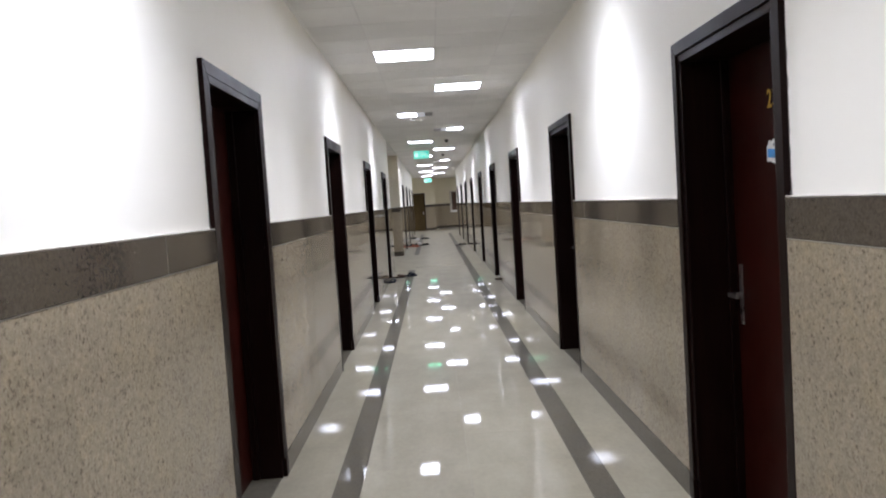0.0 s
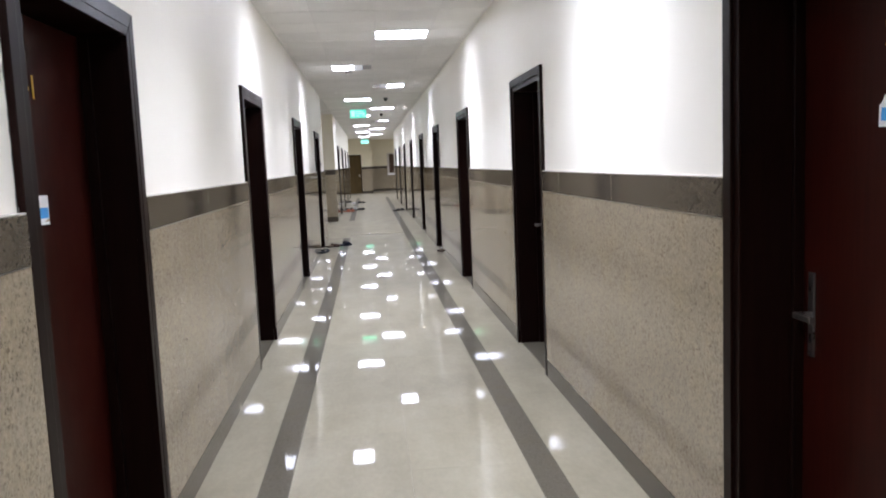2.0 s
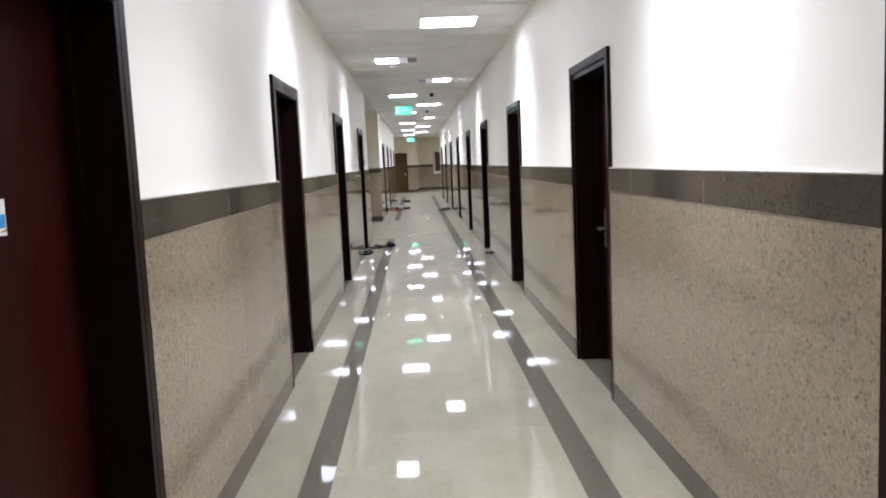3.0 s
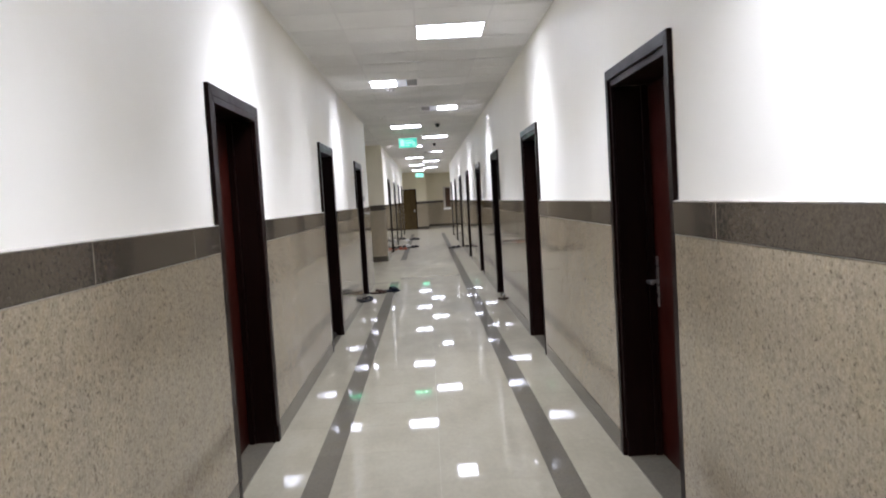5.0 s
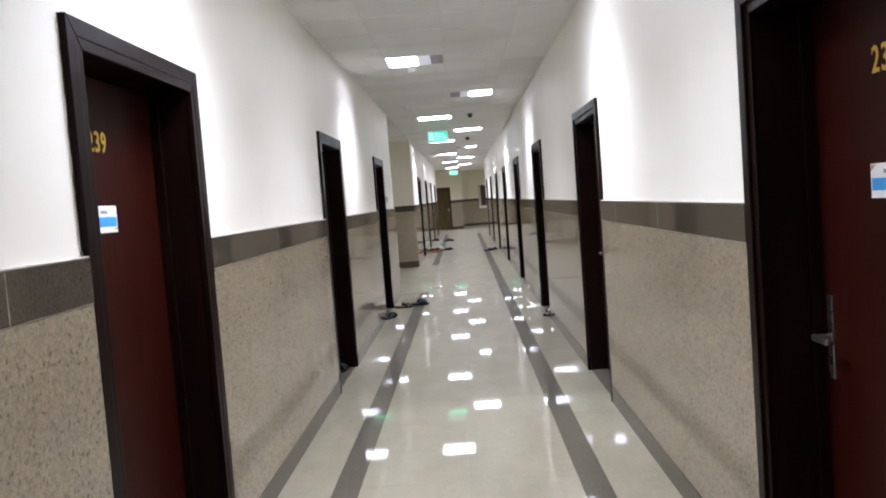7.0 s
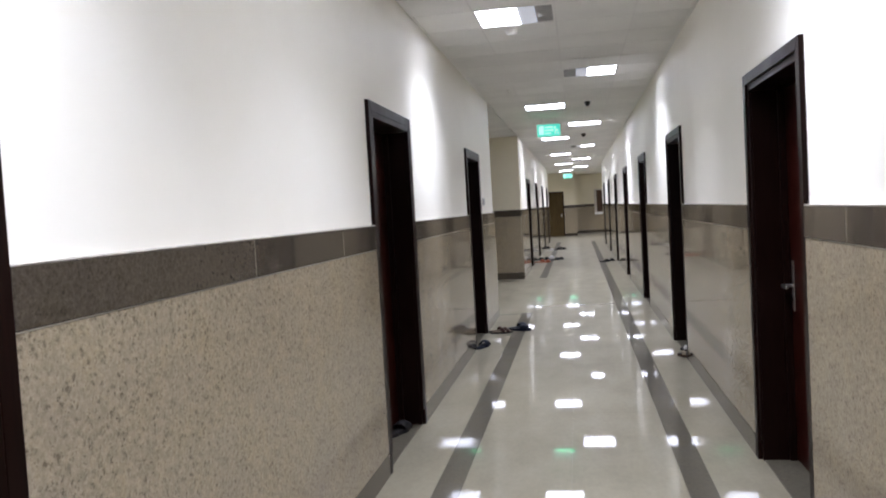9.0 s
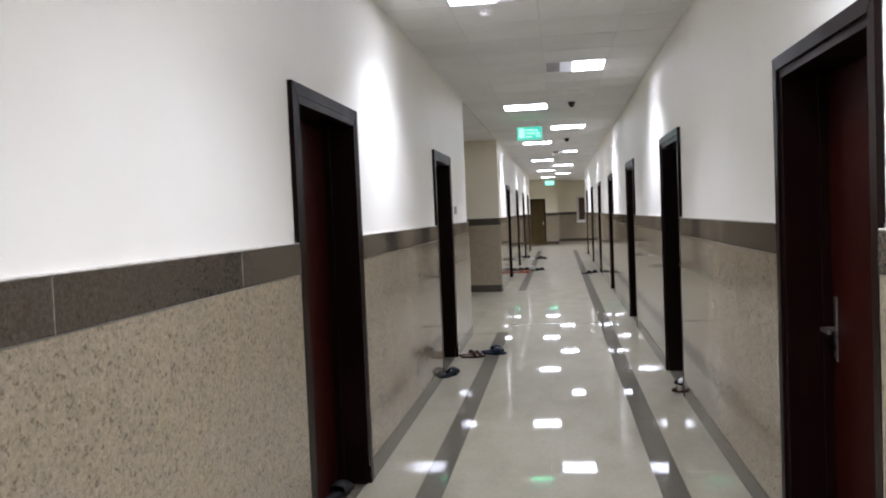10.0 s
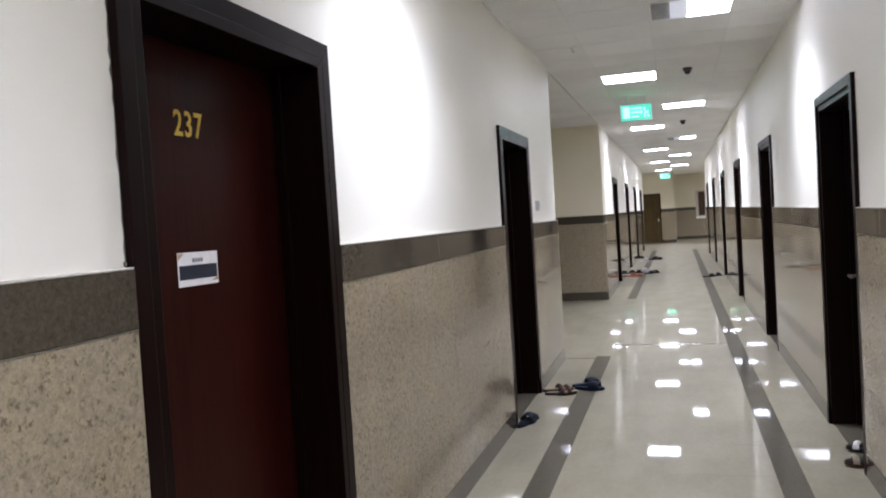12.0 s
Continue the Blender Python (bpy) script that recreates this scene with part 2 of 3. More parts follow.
def prism(bm, points, x0, x1, mat=0):
    """A polygon in the y-z plane, drawn out along x."""
    a = [bm.verts.new((x0, y, z)) for y, z in points]
    b = [bm.verts.new((x1, y, z)) for y, z in points]
    n = len(points)
    faces = [bm.faces.new(a), bm.faces.new(b[::-1])]
    for i in range(n):
        faces.append(bm.faces.new((a[(i + 1) % n], a[i], b[i], b[(i + 1) % n])))
    for f in faces:
        f.material_index = mat


def lathe(bm, profile, centre, sides=24, mat=0):
    """Rings of (radius, z) round an upright axis."""
    cx, cy = centre
    rings = []
    for r, z in profile:
        rings.append([bm.verts.new((cx + r * math.cos(2 * math.pi * i / sides), cy + r * math.sin(2 * math.pi * i / sides), z)) for i in range(sides)])
    for a, b in zip(rings, rings[1:]):
        for i in range(sides):
            bm.faces.new((a[i], a[(i + 1) % sides], b[(i + 1) % sides], b[i])).material_index = mat
    bm.faces.new(rings[0][::-1]).material_index = mat
    bm.faces.new(rings[-1]).material_index = mat


def soften(bm, width, segments=2):
    bmesh.ops.bevel(bm, geom=list(bm.edges), offset=width, segments=segments, profile=0.6, affect="EDGES", clamp_overlap=True)


def finish(bm, name, mats, smooth=False):
    bmesh.ops.recalc_face_normals(bm, faces=bm.faces)
    me = bpy.data.meshes.new(name)
    bm.to_mesh(me)
    bm.free()
    for m in (mats if isinstance(mats, (list, tuple)) else [mats]):
        me.materials.append(m)
    if smooth:
        for p in me.polygons:
            p.use_smooth = True
    return me


def part(name, bm, mats, parent, label="", smooth=False):
    ob = new(name, finish(bm, name, mats, smooth))
    ob.parent = parent
    if label:
        ob["label"] = label
    return ob


def structure(name, bm, mats, label, category):
    return tagged(new(name, finish(bm, name, mats)), label, category, kind="structure")


def one_box(x0, x1, y0, y1, z0, z1, soft=0.0):
    bm = bmesh.new()
    box(bm, x0, x1, y0, y1, z0, z1)
    if soft:
        soften(bm, soft, 1)
    return bm


# ---- walls ----
def wall(name, side, doors, y_from, y_to, label):
    """A corridor wall with its door openings cut through; side is -1 on the left, 1 on the right."""
    face = PL if side < 0 else PR
    back = face + side * 0.42
    bm = bmesh.new()
    at = y_from
    for a, b in doors + [(y_to + 0.06, None)]:
        box(bm, face, back, at, a + 0.06 if b else y_to, 0, ZC + 0.25)
        if b:
            box(bm, face, back, a + 0.06, b - 0.06, HEAD - 0.06, ZC + 0.25)
            at = b - 0.06
    return structure(name, bm, PAINT, label, "wall")


def stone_bay(owner, side, a, b, first_joint=0.0, ends=(0, 0)):
    """Skirting, wainscot slabs and dado of one stretch of wall from a to b."""
    face = XL if side < 0 else XR
    back = (PL if side < 0 else PR) + side * 0.004
    gap = 0.0008
    n = max(1, round((b - a) / 1.45))
    cuts = [a + (b - a) * i / n for i in range(n + 1)]
    for c, d in zip(cuts, cuts[1:]):
        part("granite_slab", one_box(face, back, c + gap, d - gap, 0.130, DADO[0] - 0.001, 0.0012), STONE, owner)
        part("skirting_slab", one_box(face - side * 0.002, back, c + gap, d - gap, 0, 0.128, 0.0012), BROWN, owner)
    # pale strip in place of the light caught by the slabs' upper edge
    part("lit_edge_bead", one_box(face - side * 0.0015, back, a + gap, b - gap, DADO[0] - 0.0002, DADO[0] + 0.0026, 0.0005), LIT_EDGE, owner, "thin pale strip for the lit edge of the slab")
    part("ledge_bead", one_box(face - side * 0.001, back, a + gap, b - gap, DADO[1] + 0.0002, DADO[1] + 0.0055, 0.0015), LEDGE, owner, "thin pale line along the top of the dado")
    at, step = a, first_joint or 1.08
    while at < b - 1e-4:
        to = min(b, at + step)
        if b - to < 0.25:
            to = b
        part("dado_slab", one_box(face - side * 0.003, back, at + gap, to - gap, DADO[0] + 0.0035, DADO[1], 0.002), BROWN, owner)
        if to < b - 1e-4:
            part("joint_line", one_box(face - side * 0.0036, back, to - 0.0014, to + 0.0014, DADO[0] + 0.004, DADO[1] - 0.001), JOINT, owner, "pale grout joint")
        at, step = to, 1.10


wall_left = wall("wall_left", -1, LEFT_DOORS[:4], Y0, LOBBY[0], "cream painted corridor wall with granite wainscot and dark doors")
wall_left_far = wall("wall_left_far", -1, LEFT_DOORS[4:], LOBBY[1], YL, "cream painted far corridor wall with granite wainscot")
wall_right = wall("wall_right", 1, RIGHT_DOORS, Y0, YP, "cream painted long corridor wall with granite wainscot")

for owner, side, doors, start, stop in ((wall_left, -1, LEFT_DOORS[:4], Y0, LOBBY[0]), (wall_left_far, -1, LEFT_DOORS[4:], LOBBY[1], YL), (wall_right, 1, RIGHT_DOORS, Y0, YP)):
    at = start
    for a, b in doors:
        stone_bay(owner, side, at, a, 1.25)
        at = b
    stone_bay(owner, side, at, stop, 1.25)


def plaster_lump(owner, side, y, z, size, seed):
    """A small rough dab of plaster left where casing, paint and dado meet."""
    rnd = random.Random(seed)
    bm = bmesh.new()
    bmesh.ops.create_icosphere(bm, subdivisions=2, radius=1.0)
    for v in bm.verts:
        k = 0.7 + 0.5 * rnd.random()
        v.co = Vector((v.co.x * 0.3 * k, v.co.y * 0.55 * k, v.co.z * 0.8 * k)) * size
    bmesh.ops.translate(bm, verts=bm.verts, vec=((PL if side < 0 else PR) - side * 0.006, y, z))
    part("plaster_dab", bm, DAB, owner, "rough grey plaster dab")


def ragged_edge(owner, side, y, seed):
    """The uneven edge of broken plaster along a casing, dark grey for the gap's shade."""
    rnd = random.Random(seed)
    n = 34
    inner = [(y + 0.004, 1.475 + (HEAD - 1.475) * i / n) for i in range(n + 1)]
    outer = [(y - 0.001 - 0.007 * rnd.random() ** 2, z) for _, z in inner]
    face = PL if side < 0 else PR
    bm = bmesh.new()
    rows = []
    for (ya, za), (yb, zb) in zip(inner, outer):
        rows.append([bm.verts.new((face - side * d, yy, za)) for yy in (ya, yb) for d in (0.0012, -0.003)])
    for r, q in zip(rows, rows[1:]):
        bm.faces.new((r[0], r[2], q[2], q[0]))
        bm.faces.new((r[2], r[3], q[3], q[2]))
        bm.faces.new((r[3], r[1], q[1], q[3]))
        bm.faces.new((r[1], r[0], q[0], q[1]))
    part("plaster_gap_edge", bm, DAB, owner, "ragged edge of broken plaster, dark grey for the gap's shade")


for owner, side, doors in ((wall_left, -1, LEFT_DOORS[:4]), (wall_right, 1, RIGHT_DOORS[:5])):
    for k, (a, b) in enumerate(doors):
        plaster_lump(owner, side, a - 0.010, 1.481, 0.010, 10 * k + side)
        plaster_lump(owner, side, b + 0.008, 1.479, 0.007, 10 * k + side + 3)
        ragged_edge(owner, side, a, 31 * k + side)


def cross_wall(name, x0, x1, y, thick, label, doorway=None):
    """A wall across the view, its face at y, with wainscot; doorway is an x range left open up to 2.1 m."""
    bm = bmesh.new()
    spans = [(x0, x1)] if not doorway else [(x0, doorway[0]), (doorway[1], x1)]
    for a, b in spans:
        if b - a > 0.01:
            box(bm, a, b, y, y + thick, 0, ZC + 0.25)
    if doorway:
        box(bm, doorway[0], doorway[1], y, y + thick, 2.14, ZC + 0.25)
    w = structure(name, bm, SHADED_CREAM, label, "wall")
    s = 1 if thick > 0 else -1
    for a, b in spans:
        if b - a > 0.05:
            n = max(1, round((b - a) / 1.3))
            for i in range(n):
                c, d = a + (b - a) * i / n + 0.001, a + (b - a) * (i + 1) / n - 0.001
                part("granite_slab", one_box(c, d, y - s * 0.014, y + s * 0.004, 0.142, DADO[0], 0.0012), STONE, w)
                part("skirting_slab", one_box(c, d, y - s * 0.017, y + s * 0.004, 0, 0.14, 0.0012), BROWN, w)
                part("dado_slab", one_box(c, d, y - s * 0.018, y + s * 0.004, DADO[0] + 0.002, DADO[1], 0.002), BROWN, w)
    return w


cross_wall("wall_lobby_far", -3.6, XL - 0.02, LOBBY[1] - 0.002, 0.42, "cream pier wall with grey granite wainscot facing the lobby")
cross_wall("wall_lobby_near", -3.6, PL - 0.42, LOBBY[0] + 0.002, -0.3, "cream painted wall of the side lobby")
structure("wall_lobby_end", one_box(-3.9, -3.6, LOBBY[0] - 0.4, LOBBY[1] + 0.5, 0, ZC + 0.25), SHADED_CREAM, "plain cream end wall of the side lobby", "wall")
structure("wall_behind", one_box(PL - 0.42, PR + 0.42, Y0 - 0.3, Y0, 0, ZC + 0.25), PAINT, "plain cream wall closing the corridor", "wall")
cross_wall("wall_end", -1.3, 0.655, YE, 0.3, "cream painted end wall with granite wainscot", (-0.72, 0.07))
structure("wall_recess", one_box(-1.6, -1.3, YL - 0.3, YE + 0.3, 0, ZC + 0.25), SHADED_CREAM, "plain cream side wall of the far recess, in a shaded tone", "wall")
structure("wall_recess_near", one_box(-1.3, PL - 0.42, YL - 0.3, YL - 0.002, 0, ZC + 0.25), SHADED_CREAM, "plain cream near wall of the far recess, in a shaded tone", "wall")
structure("wall_end_return", one_box(0.36, 0.653, YE + 0.3, Y1, 0, ZC + 0.25), SHADED_CREAM, "cream return wall beside the end alcove", "wall")
cross_wall("wall_alcove", 0.653, XP, Y1, 0.3, "cream wall of the far lobby in a shaded tone, with granite wainscot")
cross_wall("wall_far_lobby_near", PR + 0.42, XP, YP - 0.002, -0.3, "cream near wall of the far lobby, in a shaded tone")
structure("wall_far_lobby_end", one_box(XP, XP + 0.3, YP - 0.3, Y1 + 0.3, 0, ZC + 0.25), SHADED_CREAM, "plain cream end wall of the far lobby, in a shaded tone", "wall")


# ---- ceiling ----
PITCH = 0.592


def ceiling_rows():
    return [10.224 + PITCH * k for k in range(-26, 68)]


ROWS_Y = ceiling_rows()
COLS_X = [PL - 0.002, -0.038, 0.575, 1.188, PR + 0.002]
# panels: near edge, column, part that is lit (fractions of the width), part that is dim
FULL = ((0.0, 1.0), None)
HALF_LEFT = ((0.0, 0.54), (0.54, 0.77))
HALF_RIGHT = ((0.46, 1.0), (0.24, 0.46))
PANELS = [(10.224 - PITCH * (4 + 5 * k), 1 if k % 2 == 0 else 2, FULL) for k in (4, 3, 2, 1, 0)]
ADDED_SIDE_PANELS = [(PR + 0.004 + 2 * PITCH, YP + k * PITCH) for k in (5, 14)]   # unseen, added round the corner in the far lobby to brighten the far end
PANELS += [(10.224 + PITCH * 5 * k, 2 if k % 2 == 0 else 1, {1: HALF_LEFT, 2: HALF_RIGHT, 6: HALF_RIGHT}.get(k, FULL)) for k in range(12)]


def ceiling():
    bm = bmesh.new()
    taken = [(y, c) for y, c, _ in PANELS]
    for a, b in zip(ROWS_Y, ROWS_Y[1:]):
        if b > Y1 + 0.2:
            break
        for c in range(4):
            if any(abs(a - y) < 0.02 and c == k for y, k in taken):
                continue
            box(bm, COLS_X[c] + 0.007, COLS_X[c + 1] - 0.007, a + 0.010, b - 0.010, ZC, ZC + 0.018)
    x = PL - 0.004
    while x > -3.6:
        y = LOBBY[0]
        while y < LOBBY[1] - 0.01:
            to = min(LOBBY[1], y + PITCH)
            box(bm, max(-3.6, x - PITCH) + 0.005, x - 0.005, y + 0.004, to - 0.004, ZC, ZC + 0.018)
            y = to
        x -= PITCH
    y = YL
    while y < YE - 0.01:
        to = min(YE, y + PITCH)
        box(bm, -1.3, PL - 0.009, y + 0.004, to - 0.004, ZC, ZC + 0.018)
        y = to
    x = PR + 0.004
    while x < XP - 0.01:
        y = YP
        while y < Y1 - 0.01:
            to, far_x = min(Y1, y + PITCH), min(XP, x + PITCH)
            if not any(abs(x - u) < 0.3 and abs(y - v) < 0.3 for u, v in ADDED_SIDE_PANELS):
                box(bm, x + 0.005, far_x - 0.005, y + 0.004, to - 0.004, ZC, ZC + 0.018)
            y = to
        x += PITCH
    for x in COLS_X[1:4]:
        box(bm, x - 0.012, x + 0.012, Y0, Y1, ZC + 0.0015, ZC + 0.03, 1)
    for y in ROWS_Y:
        if Y0 < y < Y1:
            box(bm, PL, PR, y - 0.012, y + 0.012, ZC + 0.0022, ZC + 0.029, 1)
    box(bm, -3.9, XP + 0.3, Y0 - 0.3, Y1 + 0.3, ZC + 0.13, ZC + 0.2, 1)
    structure("ceiling", bm, [TILE, BAR], "suspended ceiling of off-white mineral tiles in a metal grid", "ceiling")
    for side, x in ((-1, PL), (1, PR)):
        bm = bmesh.new()
        box(bm, x, x - side * 0.02, Y0, LOBBY[0] if side < 0 else YP, ZC - 0.004, ZC + 0.002)
        if side < 0:
            box(bm, x, x - side * 0.02, LOBBY[1], YL, ZC - 0.004, ZC + 0.002)
        structure("trim", bm, WHITE, "thin white metal angle trim where ceiling meets wall", "ceiling trim")


ceiling()


def troffer(y, col, parts_lit, span=None):
    """A recessed 600 mm panel light: white frame, lit diffuser and, where it has one, a dim half."""
    lit, dim = parts_lit
    left, right = span or (COLS_X[col], COLS_X[col + 1])
    x0, x1, y1 = left + 0.006, right - 0.006, y + PITCH - 0.006
    y0 = y + 0.006
    whole = lit == (0.0, 1.0)
    thing = tagged(new("ceiling_light"), "square white recessed ceiling panel light, fully lit" if whole else "square recessed ceiling panel light, only partly lit",
                   "ceiling light", "ceiling lights along the corridor")
    thing.location = ((x0 + x1) / 2, (y0 + y1) / 2, ZC)
    cx, cy, _ = thing.location
    w, d = (x1 - x0) / 2, (y1 - y0) / 2

    bm = bmesh.new()
    t = 0.012
    for a in ((-w, w, -d, -d + t), (-w, w, d - t, d), (-w, -w + t, -d + t, d - t), (w - t, w, -d + t, d - t)):
        box(bm, *a, -0.003, 0.03)
    part("rim", bm, WHITE, thing)
    bm = bmesh.new()
    box(bm, -w, w, -d, d, 0.06, 0.064)
    part("back_plate", bm, WHITE, thing)
    lo, hi = -w + t, w - t
    at = lambda f: lo + (hi - lo) * f
    bm = bmesh.new()
    if whole:
        g = 0.03 if 33.5 < y < 34.5 else 0.003
        box(bm, lo, -g, -d + t, d - t, 0.002, 0.008)
        box(bm, g, hi, -d + t, d - t, 0.002, 0.008)
    else:
        box(bm, at(lit[0]), at(lit[1]), -d + t, d - t, 0.002, 0.008)
    part("diffuser", bm, GLOW, thing, "glowing white diffuser")
    if dim:
        part("dim_diffuser", one_box(at(dim[0]), at(dim[1]), -d + t, d - t, 0.002, 0.008), DIM, thing, "milky diffuser with a faint glow")
        rest = (dim[1], 1.0) if lit[0] == 0.0 else (0.0, dim[0])
        bm = bmesh.new()
        a, b = at(rest[0]), at(rest[1])
        box(bm, a, b, -d + t, d - t, 0.012, 0.016)
        for i in range(9):
            yy = -d + t + (2 * d - 2 * t) * (i + 0.5) / 9
            box(bm, a + 0.002, b - 0.002, yy - 0.004, yy + 0.004, 0.001, 0.012)
        part("grille", bm, GREY, thing, "dark grey louvred grille")
    lamp = bpy.data.lights.new("panel_lamp", "AREA")
    lamp.shape, lamp.spread = "RECTANGLE", radians(PANEL_SPREAD)
    lamp.size, lamp.size_y = (hi - lo) * (lit[1] - lit[0]), 2 * d - 2 * t
    lamp.energy = PANEL_WATTS * (1.0 if whole else 0.8)
    lamp.color = LIGHT_TINT
    ob = new("panel_lamp", lamp)
    ob.location = (cx + at((lit[0] + lit[1]) / 2), cy, ZC - 0.006)


for p in PANELS:
    troffer(*p)
# added panels out of sight, which light the far lobby and its floor
for u, v in ADDED_SIDE_PANELS:
    troffer(v, 0, FULL, (u, u + PITCH))


# ---- doors ----
def lettering(text, height, width, depth=0.002):
    """The mesh of a line of characters, standing in the y-z plane, centred."""
    cu = bpy.data.curves.new("number", "FONT")
    cu.body, cu.extrude, cu.align_x, cu.resolution_u = text, 0.01, "CENTER", 3
    cu.offset, cu.space_character = 0.014, 1.12
    ob = bpy.data.objects.new("number", cu)
    me = bpy.data.meshes.new_from_object(ob)
    bpy.data.objects.remove(ob)
    co = np.empty(len(me.vertices) * 3)
    me.vertices.foreach_get("co", co)
    co = co.reshape(-1, 3)
    lo, hi = co.min(0), co.max(0)
    co = (co - (lo + hi) / 2) / (hi - lo)
    flat = np.stack([co[:, 2] * depth, co[:, 0] * width, co[:, 1] * height], 1)
    me.vertices.foreach_set("co", flat.ravel())
    me.update()
    return me


def casing_piece(outer, inner, x0, x1, name, parent, origin):
    """A flat outer board and, set back from it, a narrow inner lip."""
    bm = bmesh.new()
    prism(bm, outer, x0, x1)
    prism(bm, inner, x0 + (x1 - x0) * (0.5 if x1 > x0 else 0.06), x1 + (x1 - x0) * 0.02)
    bmesh.ops.recalc_face_normals(bm, faces=bm.faces)
    soften(bm, 0.003, 2)
    bmesh.ops.translate(bm, verts=bm.verts, vec=-Vector(origin))
    return part(name, bm, DARKWOOD, parent)


def notice_mesh(kind, side):
    """A printed sheet stuck to a leaf: white paper with a coloured band and small grey writing."""
    w, h = (0.205, 0.10)
    bm = bmesh.new()
    if kind == "torn":
        outline = [(-0.094, -0.046), (-0.06, -0.044), (-0.02, -0.051), (0.05, -0.048), (0.088, -0.040), (0.094, -0.01), (0.086, 0.010), (0.092, 0.018), (0.074, 0.03), (0.066, 0.044), (0.04, 0.041), (0.02, 0.052), (-0.03, 0.049), (-0.05, 0.040), (-0.075, 0.044), (-0.082, 0.026), (-0.096, 0.014)]
    else:
        outline = [(-w / 2, -h / 2), (w / 2, -h / 2), (w / 2, h / 2), (-w / 2, h / 2)]
    prism(bm, outline, 0, -side * 0.0012, 0)
    e0, e1 = -side * 0.0012, -side * 0.0020
    low, high = (-0.028, 0.008) if kind != "navy" else (-0.030, 0.012)
    m = 0.018 if kind == "torn" else 0.006
    prism(bm, [(-w / 2 + m, low), (w / 2 - m, low), (w / 2 - m, high), (-w / 2 + m, high)], e0, e1, 1)
    for k in range(4):
        a = -0.03 + k * 0.014
        prism(bm, [(a, 0.020), (a + 0.010, 0.020), (a + 0.010, 0.032), (a, 0.032)], e0, e1, 2)
    if kind != "torn":
        prism(bm, [(-w / 2 + 0.002, 0.028), (-w / 2 + 0.03, 0.047), (-w / 2 + 0.002, 0.047)], e0, e1, 3)
        prism(bm, [(w / 2 - 0.002, -0.04), (w / 2 - 0.002, -0.028), (w / 2 - 0.04, -0.04)], e0, e1, 3)
    return bm


